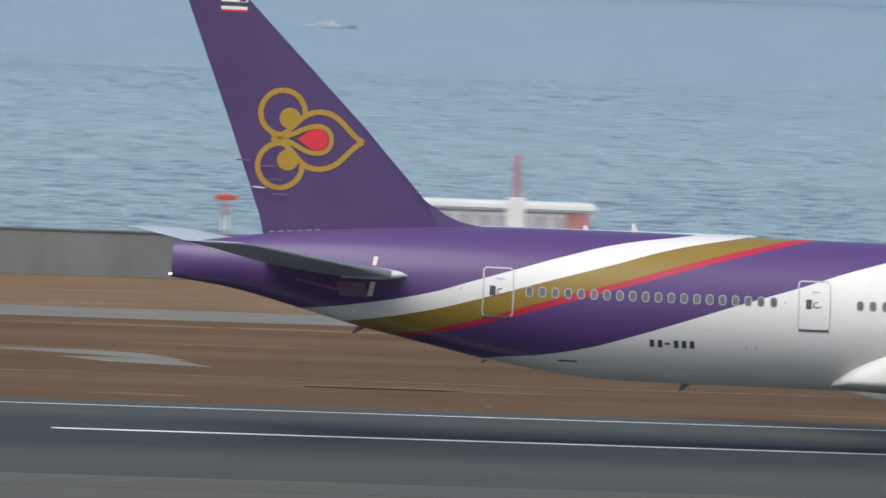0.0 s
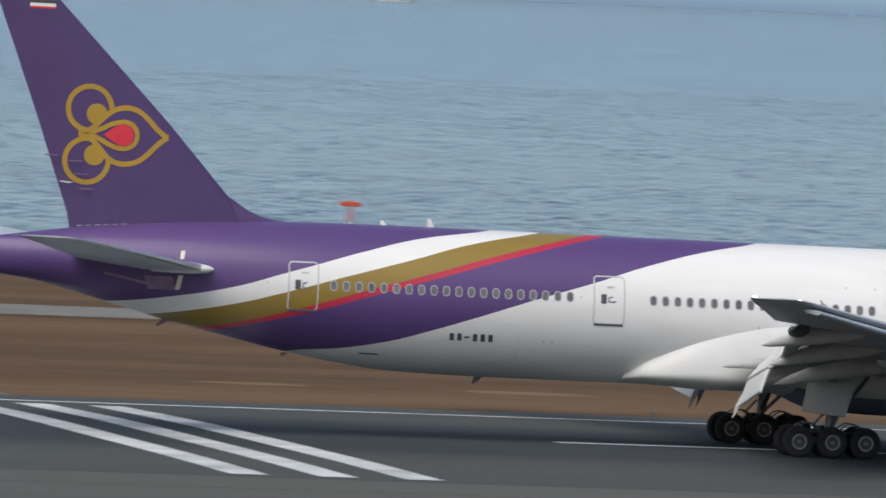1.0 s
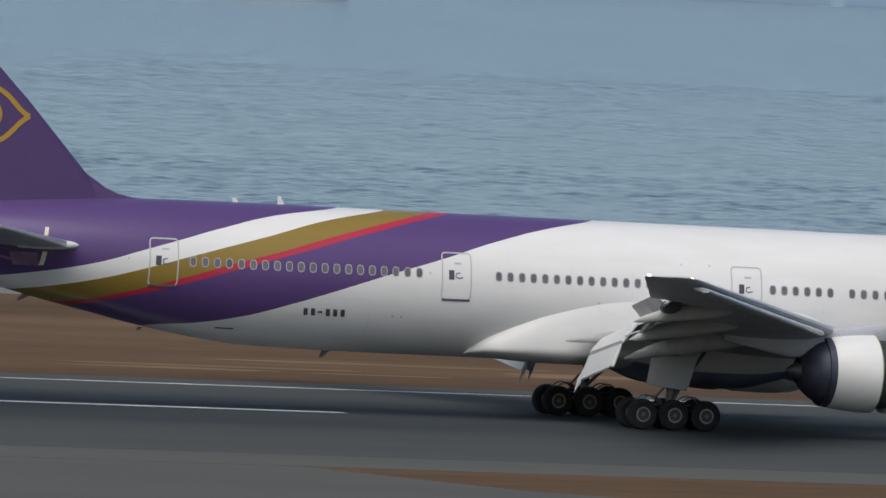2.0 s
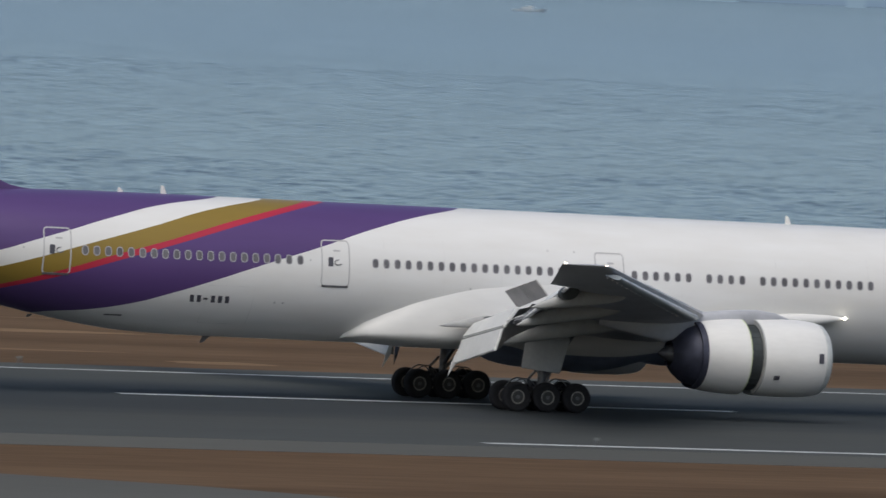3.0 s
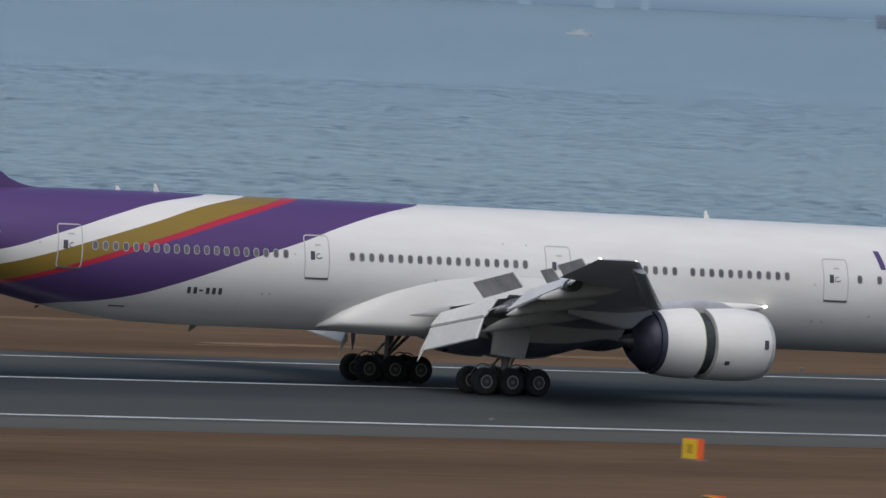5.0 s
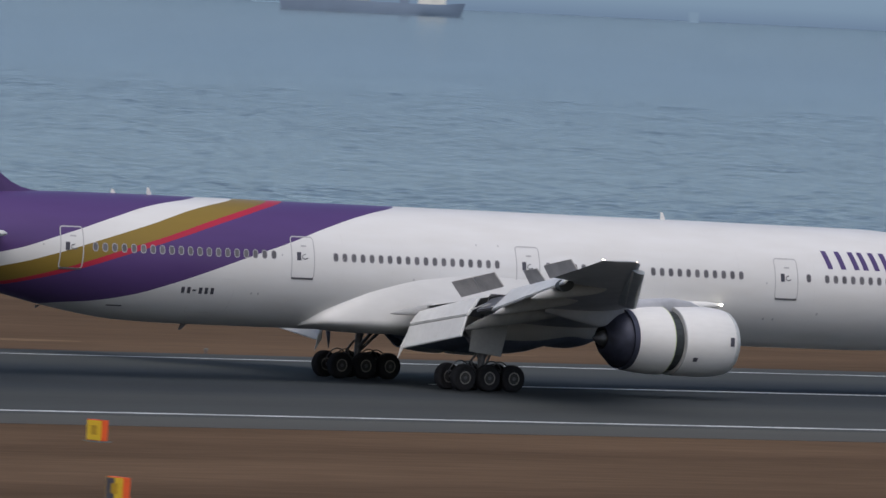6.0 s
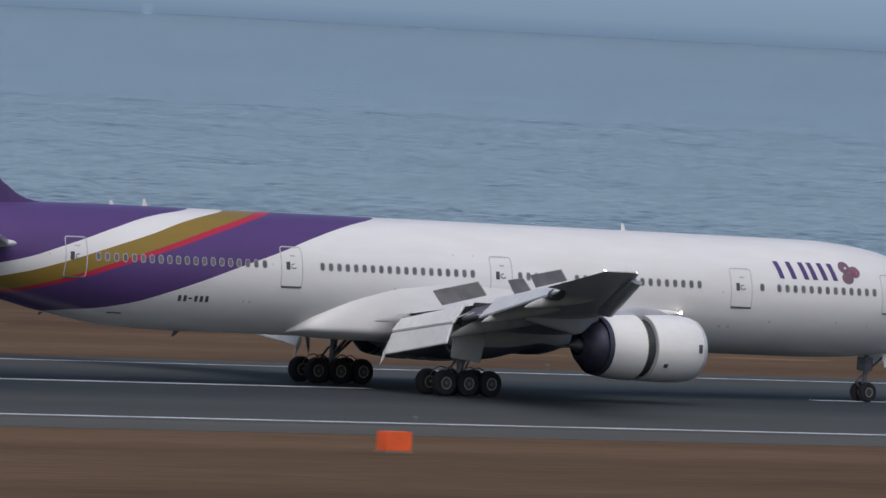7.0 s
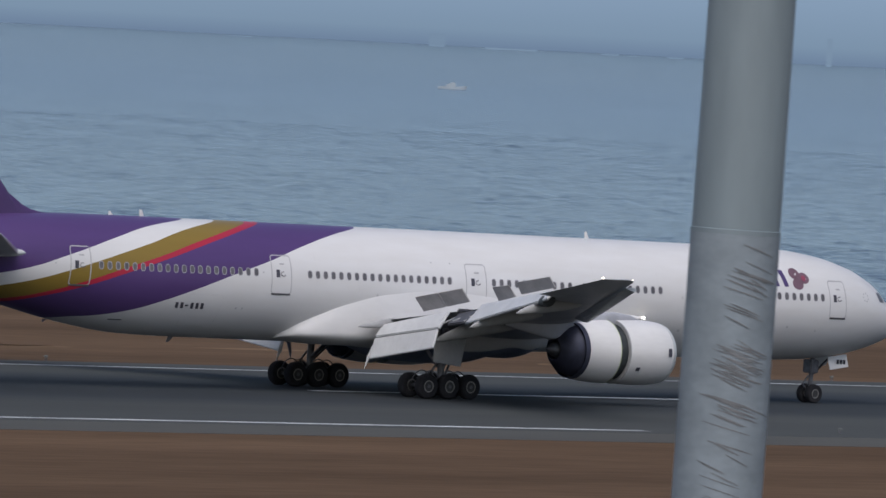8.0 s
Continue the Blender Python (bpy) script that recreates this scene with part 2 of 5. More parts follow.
def sea_water():
    m, ns, ln, bsdf = nodes_of("sea_water")
    tc = ns.new("ShaderNodeTexCoord")
    heights = []
    for sx, sy, detail, grit in ((0.030, 0.006, 3, 0.5), (0.80, 0.18, 5, 0.55), (0.20, 0.036, 7, 0.70)):
        mp = ns.new("ShaderNodeMapping")
        mp.inputs["Rotation"].default_value = (0, 0, radians(25))
        mp.inputs["Scale"].default_value = (sx, sy, 1.0)
        ln.new(tc.outputs["Object"], mp.inputs["Vector"])
        n = ns.new("ShaderNodeTexNoise")
        n.inputs["Scale"].default_value, n.inputs["Detail"].default_value, n.inputs["Roughness"].default_value = 1.0, detail, grit
        ln.new(mp.outputs[0], n.inputs["Vector"])
        heights.append(n)
    add = ns.new("ShaderNodeMath")
    add.operation = "MULTIPLY_ADD"
    ln.new(heights[0].outputs["Fac"], add.inputs[0])
    add.inputs[1].default_value = 1.0
    ln.new(heights[1].outputs["Fac"], add.inputs[2])
    b = ns.new("ShaderNodeBump")
    b.inputs["Strength"].default_value, b.inputs["Distance"].default_value = 0.45, 0.4
    ln.new(add.outputs[0], b.inputs["Height"])
    ln.new(b.outputs[0], bsdf.inputs["Normal"])
    ramp = ns.new("ShaderNodeValToRGB")
    ramp.color_ramp.elements[0].position, ramp.color_ramp.elements[1].position = 0.40, 0.57
    ramp.color_ramp.elements[0].color, ramp.color_ramp.elements[1].color = (0.042, 0.072, 0.092, 1), (0.190, 0.262, 0.305, 1)
    chop = ns.new("ShaderNodeMix")      # lit and unlit ripple faces painted by noise, short chop on longer ripples
    chop.inputs["Factor"].default_value = 0.6
    ln.new(heights[1].outputs["Fac"], chop.inputs[2])
    ln.new(heights[2].outputs["Fac"], chop.inputs[3])
    ln.new(chop.outputs[0], ramp.inputs[0])
    drift = ns.new("ShaderNodeValToRGB")      # wide paler and darker drifts across the water colour
    drift.color_ramp.elements[0].position, drift.color_ramp.elements[1].position = 0.35, 0.65
    drift.color_ramp.elements[0].color, drift.color_ramp.elements[1].color = (0.86, 0.87, 0.88, 1), (1.08, 1.08, 1.07, 1)
    ln.new(heights[0].outputs["Fac"], drift.inputs[0])
    mul = ns.new("ShaderNodeMix")
    mul.data_type, mul.blend_type = "RGBA", "MULTIPLY"
    mul.inputs["Factor"].default_value = 1
    ln.new(ramp.outputs[0], mul.inputs[6])
    ln.new(drift.outputs[0], mul.inputs[7])
    ln.new(mul.outputs[2], bsdf.inputs["Base Color"])
    bsdf.inputs["Roughness"].default_value = 0.18
    bsdf.inputs["IOR"].default_value = 1.33
    return m


M_SEA = sea_water()


# ---------------------------------------------------------------- mesh helpers
def mesh_object(name, bm, material, smooth=True):
    me = bpy.data.meshes.new(name)
    bmesh.ops.recalc_face_normals(bm, faces=bm.faces)
    bm.to_mesh(me)
    bm.free()
    for m in (material if isinstance(material, (list, tuple)) else [material]):
        me.materials.append(m)
    if smooth:
        me.shade_smooth()
        me.set_sharp_from_angle(angle=radians(35))
    return new(name, me)


def part(name, bm, material, parent, label="", smooth=True):
    ob = mesh_object(name, bm, material, smooth)
    ob.parent = parent
    if label:
        tagged(ob, label)
    return ob


def thing(name, m, label, category, group="", kind=""):
    ob = new(name)
    ob.matrix_basis = m
    ob.empty_display_size = 0.2
    return tagged(ob, label, category, group, kind)


def add_box(bm, x0, x1, y0, y1, z0, z1, bevel=0.0):
    r = bmesh.ops.create_cube(bm, size=1, matrix=Matrix.Translation(((x0 + x1) / 2, (y0 + y1) / 2, (z0 + z1) / 2)) @ Matrix.Diagonal((abs(x1 - x0), abs(y1 - y0), abs(z1 - z0), 1)))
    if bevel:
        es = list({e for v in r["verts"] for e in v.link_edges})
        bmesh.ops.bevel(bm, geom=es, offset=bevel, segments=2, affect="EDGES")
    return bm


def box(*a, bevel=0.0):
    return add_box(bmesh.new(), *a, bevel=bevel)


def add_rod(bm, p, q, r0, r1=None, n=12):
    p, q = Vector(p), Vector(q)
    r1 = r0 if r1 is None else r1
    turn = (q - p).to_track_quat("Z", "Y").to_matrix().to_4x4()
    bmesh.ops.create_cone(bm, cap_ends=True, segments=n, radius1=r0, radius2=r1, depth=(q - p).length, matrix=Matrix.Translation((p + q) / 2) @ turn)
    return bm


def rod(p, q, r0, r1=None, n=12):
    return add_rod(bmesh.new(), p, q, r0, r1, n)


def loft(rings, close_ends=True, bm=None):
    """A skin over closed rings of points, each with the same count."""
    bm = bm or bmesh.new()
    vs = [[bm.verts.new(p) for p in ring] for ring in rings]
    n = len(vs[0])
    for a, b in zip(vs, vs[1:]):
        for i in range(n):
            bm.faces.new((a[i], a[(i + 1) % n], b[(i + 1) % n], b[i]))
    if close_ends:
        bm.faces.new(vs[0])
        bm.faces.new(vs[-1])
    return bm


def revolve(profile, y, z, n=48, bm=None, closed=False):
    """Turns (distance from the nose, radius) pairs round a lengthwise axis."""
    rings = []
    for s, r in profile:
        rings.append([(-s, y + r * math.cos(2 * math.pi * k / n), z + r * math.sin(2 * math.pi * k / n)) for k in range(n)])
    if closed:
        rings.append(rings[0])
    return loft(rings, not closed, bm)


def slab(corners, thick, up=(0, 0, 1)):
    """A board through four corners with a rounded-off edge; thick is laid below it."""
    bm = bmesh.new()
    c = [Vector(p) for p in corners]
    nrm = (c[1] - c[0]).cross(c[3] - c[0]).normalized()
    if nrm.dot(Vector(up)) < 0:
        nrm = -nrm
    top = [bm.verts.new(p) for p in c]
    low = [bm.verts.new(p - nrm * thick) for p in c]
    bm.faces.new(top)
    bm.faces.new(low[::-1])
    for i in range(4):
        bm.faces.new((top[i], low[i], low[(i + 1) % 4], top[(i + 1) % 4]))
    bmesh.ops.bevel(bm, geom=list(bm.edges), offset=thick * 0.3, segments=2, affect="EDGES")
    return bm


def lerp(table, x):
    """Smooth reading of a table of (x, values...)."""
    xs = [row[0] for row in table]
    return [float(np.interp(x, xs, [row[k] for row in table])) for k in range(1, len(table[0]))]


def catmull(table, x):
    """A rounder reading of the same, with a tangent at each row."""
    i = max(0, min(len(table) - 2, sum(1 for row in table if row[0] <= x) - 1))
    a, b = table[i], table[i + 1]
    p, q = table[max(0, i - 1)], table[min(len(table) - 1, i + 2)]
    h = b[0] - a[0]
    u = max(0.0, min(1.0, (x - a[0]) / h))
    out = []
    for k in range(1, len(a)):
        m0 = (b[k] - p[k]) / max(1e-6, b[0] - p[0]) * h
        m1 = (q[k] - a[k]) / max(1e-6, q[0] - a[0]) * h
        out.append((2 * u ** 3 - 3 * u ** 2 + 1) * a[k] + (u ** 3 - 2 * u ** 2 + u) * m0 + (-2 * u ** 3 + 3 * u ** 2) * b[k] + (u ** 3 - u ** 2) * m1)
    return out


# ---------------------------------------------------------------- the ground, the sea, the distance
def sheet(name, x0, x1, y0, y1, z, material, cells=1, label="", category="", smooth=False):
    bm = bmesh.new()
    bmesh.ops.create_grid(bm, x_segments=cells, y_segments=cells, size=0.5, matrix=Matrix.Translation(((x0 + x1) / 2, (y0 + y1) / 2, z)) @ Matrix.Diagonal((x1 - x0, y1 - y0, 1, 1)))
    ob = mesh_object(name, bm, material, smooth)
    return tagged(ob, label, category, kind="structure")


def slab_sheet(name, x0, x1, y0, y1, z, thick, material, label, category):
    return tagged(mesh_object(name, box(x0, x1, y0, y1, z - thick, z), material, False), label, category, kind="structure")


def sea_height(r):
    """The sea lies 4 m under the runway and, far out, is drawn up towards the horizon."""
    return -4.0 + 21.4 * (max(0.0, r - 800) / 3900) ** 3


def waves():
    """Wind waves off the coast, as one rippled sheet."""
    rng = np.random.default_rng(3)
    rad = np.concatenate([np.arange(720, 1300, 1.7), np.arange(1300, 2500, 2.7), np.arange(2500, 3300, 4.6)])
    ang = np.radians(np.arange(4.5, 43.5, 0.037))
    R, A = np.meshgrid(rad, ang, indexing="ij")
    X, Y = R * np.sin(A), R * np.cos(A)
    Z = np.zeros_like(X)
    for k in range(64):
        length = 2.0 * (2.6 ** rng.random())
        turn = np.radians(25 + rng.normal(0, 58))
        kx, ky = 2 * np.pi / length * np.sin(turn), 2 * np.pi / length * np.cos(turn)
        Z += 0.0034 * length * np.sin(kx * X + ky * Y + rng.random() * 6.283)
    swell = np.zeros_like(X)      # longer ripples farther off the coast
    for k in range(26):
        length = 6.0 * (2.8 ** rng.random())
        turn = np.radians(25 + rng.normal(0, 50))
        kx, ky = 2 * np.pi / length * np.sin(turn), 2 * np.pi / length * np.cos(turn)
        swell += 0.0019 * length * np.sin(kx * X + ky * Y + rng.random() * 6.283)
    Z += swell * np.clip((R - 1300) / 1200, 0.0, 1.0)
    patch_ = 1 + 0.12 * np.sin(X / 61 + 1.3 * np.sin(Y / 140)) * np.sin(Y / 97 + X / 210)
    Z = Z * patch_ * np.clip((3290 - R) / 700, 0.0, 1.0)
    base = -4.0 + 21.4 * (np.maximum(0.0, R - 800) / 3900) ** 3
    co = np.stack([X, Y, base + Z], axis=-1).reshape(-1, 3)
    n, m = R.shape
    idx = np.arange(n * m).reshape(n, m)
    quads = np.stack([idx[:-1, :-1], idx[:-1, 1:], idx[1:, 1:], idx[1:, :-1]], axis=-1).reshape(-1, 4)
    me = bpy.data.meshes.new("water_waves")
    me.vertices.add(len(co))
    me.vertices.foreach_set("co", co.astype(np.float32).ravel())
    me.loops.add(quads.size)
    me.loops.foreach_set("vertex_index", quads.astype(np.int32).ravel())
    me.polygons.add(len(quads))
    me.polygons.foreach_set("loop_start", np.arange(0, quads.size, 4, dtype=np.int32))
    me.update(calc_edges=True)
    me.materials.append(M_SEA)
    me.shade_smooth()
    tagged(new("water_waves", me), "wind rippled blue-grey sea off the coast", "sea", kind="structure")


FAR_EDGE, NEAR_EDGE = MID + 24.33, MID - 36.87


def ground():
    bm = bmesh.new()
    shore = [(-900, -500), (1500, -500), (1500, 610), (470, 610), (330, 664), (-900, 664)]
    loft([[(x, y, z) for x, y in shore] for z in (-6, 0)], True, bm)
    tagged(mesh_object("ground", bm, M_GRASS, False), "flat airfield of dry brown winter grass", "grass field", kind="structure")
    slab_sheet("runway", -900, 1500, NEAR_EDGE - 2.6, FAR_EDGE + 5.6, 0.02, 0.3, M_ASPHALT, "dark grey asphalt runway with white painted lines", "runway")
    slab_sheet("shoulder_near", -900, 1500, NEAR_EDGE - 11.6, NEAR_EDGE - 2.6, 0.016, 0.3, M_SHOULDER, "paler grey asphalt shoulder beside the runway", "shoulder")
    bm = bmesh.new()
    rows = []
    for k in range(58):        # rings of sea round the coast
        a = radians(-58 + 2.2 * k)
        rows.append([bm.verts.new((r * math.sin(a), r * math.cos(a), sea_height(r) - (0.7 if r < 3200 else 0.0))) for r in (420, 900, 1300, 1900, 2400, 2800, 3190, 3290, 3450, 3600, 3900, 4150, 4400, 4600, 4770)])
    for p, q in zip(rows, rows[1:]):
        for i in range(len(p) - 1):
            bm.faces.new((p[i], q[i], q[i + 1], p[i + 1]))
    tagged(mesh_object("water", bm, M_SEA), "calm blue-grey sea with small wind ripples", "sea", kind="structure")
    waves()


def line(name, x0, x1, y, w, label, paint=None):
    ob = mesh_object(name, box(x0, x1, y - w / 2, y + w / 2, 0.0, 0.026), paint or M_LINEPAINT, False)
    return tagged(ob, label, "runway marking", kind="structure")


def markings():
    line("edge_line_far", -300, 900, FAR_EDGE, 0.6, "greyed solid white edge line along the runway", M_EDGEPAINT)
    line("edge_line_near", 174.1, 341.9, NEAR_EDGE, 0.9, "greyed solid white edge line along the near side", M_EDGEPAINT)
    for x, n in ((-30.0, 35), (39.8, 35.3), (108.7, 34), (172.6, 30), (231.8, 30), (291.1, 30), (350.5, 30), (410.0, 30), (469.5, 30)):
        ob = line("centre_line_dash", x, x + n, MID, 0.9, "white dash of the runway centre line")
        ob["group"] = "centre line dashes"


ground()
markings()


def backdrop():
    """Wide arc over the sea: pale blue-grey haze painted as glow, brighter upwards."""
    m, ns, ln, bsdf = nodes_of("glowing_haze_backdrop")
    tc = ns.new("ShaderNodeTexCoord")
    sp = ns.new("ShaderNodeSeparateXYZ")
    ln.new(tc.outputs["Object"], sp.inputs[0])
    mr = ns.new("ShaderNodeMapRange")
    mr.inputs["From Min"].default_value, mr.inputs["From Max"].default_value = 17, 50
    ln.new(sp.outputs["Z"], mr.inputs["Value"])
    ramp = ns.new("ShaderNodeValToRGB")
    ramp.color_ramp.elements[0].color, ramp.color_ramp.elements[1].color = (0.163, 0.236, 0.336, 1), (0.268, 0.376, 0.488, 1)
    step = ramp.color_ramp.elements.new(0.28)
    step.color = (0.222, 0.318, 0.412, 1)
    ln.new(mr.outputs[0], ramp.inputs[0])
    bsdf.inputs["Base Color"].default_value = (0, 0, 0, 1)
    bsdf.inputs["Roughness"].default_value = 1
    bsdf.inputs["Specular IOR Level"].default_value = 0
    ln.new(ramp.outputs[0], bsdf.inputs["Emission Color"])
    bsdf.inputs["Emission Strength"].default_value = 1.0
    bm = bmesh.new()
    rows = []
    for k in range(61):
        a = radians(-60 + 2.2 * k)
        rows.append([bm.verts.new((4760 * math.sin(a), 4760 * math.cos(a), z)) for z in (-12, 20, 60, 120, 220)])
    for p, q in zip(rows, rows[1:]):
        for i in range(4):
            bm.faces.new((p[i], q[i], q[i + 1], p[i + 1]))
    tagged(mesh_object("backdrop", bm, m), "pale blue-grey backdrop with the haze painted as glow", "haze", kind="structure")


backdrop()

# ---------------------------------------------------------------- the airliner
# its own space: x runs forward from the nose tip, so that a place s metres behind the nose is at x = -s
PITCH = 0.0095
GEAR_DROP = lambda s: -PITCH * s

BODY = [  # distance from the nose, underside, top, half width
    (0.0, 4.75, 5.05, 0.12), (0.15, 4.32, 5.30, 0.50), (0.4, 3.97, 5.48, 0.85), (0.9, 3.66, 5.72, 1.25), (1.45, 3.42, 5.86, 1.58), (1.75, 3.32, 6.02, 1.72), (2.1, 3.20, 6.42, 1.87),
    (2.6, 3.04, 6.82, 2.05), (3.5, 2.82, 7.25, 2.33), (4.2, 2.68, 7.52, 2.50), (6.3, 2.40, 8.02, 2.86), (9.2, 2.24, 8.34, 3.06), (12.0, 2.20, 8.40, 3.10), (30.0, 2.20, 8.42, 3.10), (50.5, 2.20, 8.42, 3.10),
    (53.7, 2.24, 8.43, 3.08), (56.0, 2.37, 8.42, 3.02), (59.4, 2.88, 8.38, 2.84), (62.0, 3.42, 8.28, 2.56), (64.7, 4.00, 8.12, 2.16), (66.9, 4.56, 7.93, 1.76),
    (68.9, 5.08, 7.70, 1.33), (70.4, 5.42, 7.48, 0.98), (71.8, 5.62, 7.26, 0.58), (72.75, 5.74, 7.12, 0.24),
]


def skin(s, z, off=0.0, side=-1):
    """The point of the body's side at s and height z; side -1 is starboard."""
    lo, hi, hw = catmull(BODY, s)
    c, h = (lo + hi) / 2, (hi - lo) / 2
    u = max(-0.999, min(0.999, (z - c) / h))
    return Vector((-s, side * (hw * math.sqrt(1 - u * u) + off), z + off * u))


def patch(s0, s1, z0, z1, off=0.008, slant=0.0, n=6, side=-1, bm=None, m=1):
    """A painted field on the body's side."""
    bm = bm or bmesh.new()
    grid = []
    for j in range(n + 1):
        z = z0 + (z1 - z0) * j / n
        lean = slant * (j / n - 0.5)
        grid.append([bm.verts.new(skin(s0 + (s1 - s0) * i / m + lean, z, off, side)) for i in range(m + 1)])
    for p, q in zip(grid, grid[1:]):
        for i in range(m):
            bm.faces.new((p[i], p[i + 1], q[i + 1], q[i]))
    return bm


def ribbon(points, width, closed=True, off=0.012, side=-1, bm=None):
    """A raised band along (s, z) points on the body's side."""
    bm = bm or bmesh.new()
    pts = list(points)
    n = len(pts)
    inner, outer, top_i, top_o = [], [], [], []
    for i, (s, z) in enumerate(pts):
        a, b = pts[(i - 1) % n] if closed or i else pts[0], pts[(i + 1) % n] if closed or i < n - 1 else pts[-1]
        d = Vector((b[0] - a[0], b[1] - a[1])).normalized()
        nx, nz = -d.y * width / 2, d.x * width / 2
        inner.append(bm.verts.new(skin(s + nx, z + nz, off, side)))
        outer.append(bm.verts.new(skin(s - nx, z - nz, off, side)))
    for i in range(n if closed else n - 1):
        j = (i + 1) % n
        bm.faces.new((inner[i], inner[j], outer[j], outer[i]))
    return bm


def rounded(s0, s1, z0, z1, r, n=4):
    pts = []
    for cs, cz, a0 in ((s1 - r, z1 - r, 0), (s0 + r, z1 - r, 90), (s0 + r, z0 + r, 180), (s1 - r, z0 + r, 270)):
        for k in range(n + 1):
            a = radians(a0 + 90 * k / n)
            pts.append((cs + r * math.cos(a), cz + r * math.sin(a)))
    out = []
    for i, p in enumerate(pts):     # long sides get points between, to follow the curved skin
        q = pts[(i + 1) % len(pts)]
        m = max(1, int(math.dist(p, q) / 0.3))
        out += [(p[0] + (q[0] - p[0]) * k / m, p[1] + (q[1] - p[1]) * k / m) for k in range(m)]
    return out


def foil(n=14, camber=0.015):
    """Closed outline of an aerofoil, chord 1, thickness 1 (scaled later)."""
    up, low = [], []
    for k in range(n + 1):
        x = 0.5 - 0.5 * math.cos(math.pi * k / n)
        t = 5 * (0.2969 * math.sqrt(x) - 0.126 * x - 0.3516 * x * x + 0.2843 * x ** 3 - 0.1036 * x ** 4)
        up.append((x, t))
        low.append((x, -t))
    return up + low[-2:0:-1]


FOIL = foil()


def wing_rings(rows, side, vertical=False):
    """Rows: span place, leading s, trailing s, height, thickness."""
    rings = []
    for y, le, te, z, th in rows:
        ring = []
        for x, t in FOIL:
            if vertical:
                ring.append((-(le + (te - le) * x), t * th, y))
            else:
                ring.append((-(le + (te - le) * x), side * y, z + t * th))
        rings.append(ring)
    return rings


airliner = thing("airliner", pose(128.3, MID, 0, 0, math.degrees(PITCH), 0), "white wide-body airliner with purple tail rolling along the runway", "airliner")


def fuselage():
    bm = bmesh.new()
    stations = [0.0, 0.06, 0.15, 0.27, 0.4] + [0.6 + 0.25 * k for k in range(48)]
    while stations[-1] < 50:
        stations.append(stations[-1] + 1.2)
    while stations[-1] < 72.3:
        stations.append(stations[-1] + 0.45)
    stations.append(72.75)
    n = 72
    rings = []
    for s in stations:
        lo, hi, hw = catmull(BODY, s)
        c, h = (lo + hi) / 2, (hi - lo) / 2
        rings.append([(-s, hw * math.cos(2 * math.pi * k / n), c + h * math.sin(2 * math.pi * k / n)) for k in range(n)])
    return part("fuselage", loft(rings), M_LIVERY, airliner, "white body with swept purple, gold and red bands")


body = fuselage()


def fairing():
    rows = [  # s, middle height, half width, rise, fall
        (21.5, 2.75, 0.4, 0.3, 0.3), (23.5, 2.8, 2.3, 0.9, 0.55), (26, 2.85, 3.0, 1.8, 0.66), (28.0, 2.88, 3.2, 2.6, 0.78), (28.9, 2.9, 3.24, 2.85, 1.15), (30, 2.9, 3.28, 4.0, 0.95), (31.0, 2.9, 3.3, 4.4, 1.2), (32.0, 2.9, 3.3, 4.7, 1.48), (33.5, 2.9, 3.3, 4.95, 1.58), (35.5, 2.9, 3.3, 5.1, 1.5), (36.6, 2.9, 3.3, 5.0, 1.38), (37.4, 2.9, 3.3, 4.85, 1.05), (38.2, 2.9, 3.3, 4.6, 0.82),
        (39.9, 2.9, 3.28, 3.97, 0.80), (41.8, 2.85, 3.15, 2.97, 0.74), (43.1, 2.8, 3.0, 1.85, 0.62), (44.0, 2.75, 2.75, 1.13, 0.5), (44.6, 2.72, 2.4, 0.57, 0.42), (45.1, 2.5, 1.6, 0.25, 0.15)]
    rings = []
    k = 44
    for i in range(80):
        s = 21.5 + 23.6 * i / 79
        c, hw, up, down = catmull(rows, s)
        ring = []
        for j in range(k):
            a = 2 * math.pi * j / k
            ca, sa = math.cos(a), math.sin(a)
            ring.append((-s, hw * math.copysign(abs(ca) ** 0.8, ca), c + (up if sa > 0 else down) * math.copysign(abs(sa) ** 0.8, sa)))
        rings.append(ring)
    bm = loft(rings)
    for n, f in enumerate(bm.faces):      # shade under the belly is put into darker keel faces
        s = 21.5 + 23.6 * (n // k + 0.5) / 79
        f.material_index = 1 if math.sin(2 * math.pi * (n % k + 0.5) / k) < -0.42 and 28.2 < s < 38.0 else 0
    part("belly_fairing", bm, [M_FAIRING, M_KEELSHADE], airliner, "grimy white bulged wing-to-body fairing with shade painted on its keel")


fairing()

WING = [(2.0, 25.7, 39.2, 3.45, 1.55), (6.0, 28.5, 39.5, 3.93, 1.2), (9.8, 31.3, 39.9, 4.38, 0.95), (12.0, 32.8, 39.9, 4.66, 0.80), (16.0, 35.55, 41.2, 5.13, 0.66),
        (21.2, 39.1, 42.95, 5.75, 0.50), (21.3, 39.18, 44.0, 5.76, 0.50), (26, 42.4, 45.85, 6.32, 0.36), (29.6, 44.85, 47.3, 6.75, 0.24), (30.3, 45.5, 47.55, 6.85, 0.12), (30.46, 46.1, 47.6, 6.87, 0.04)]


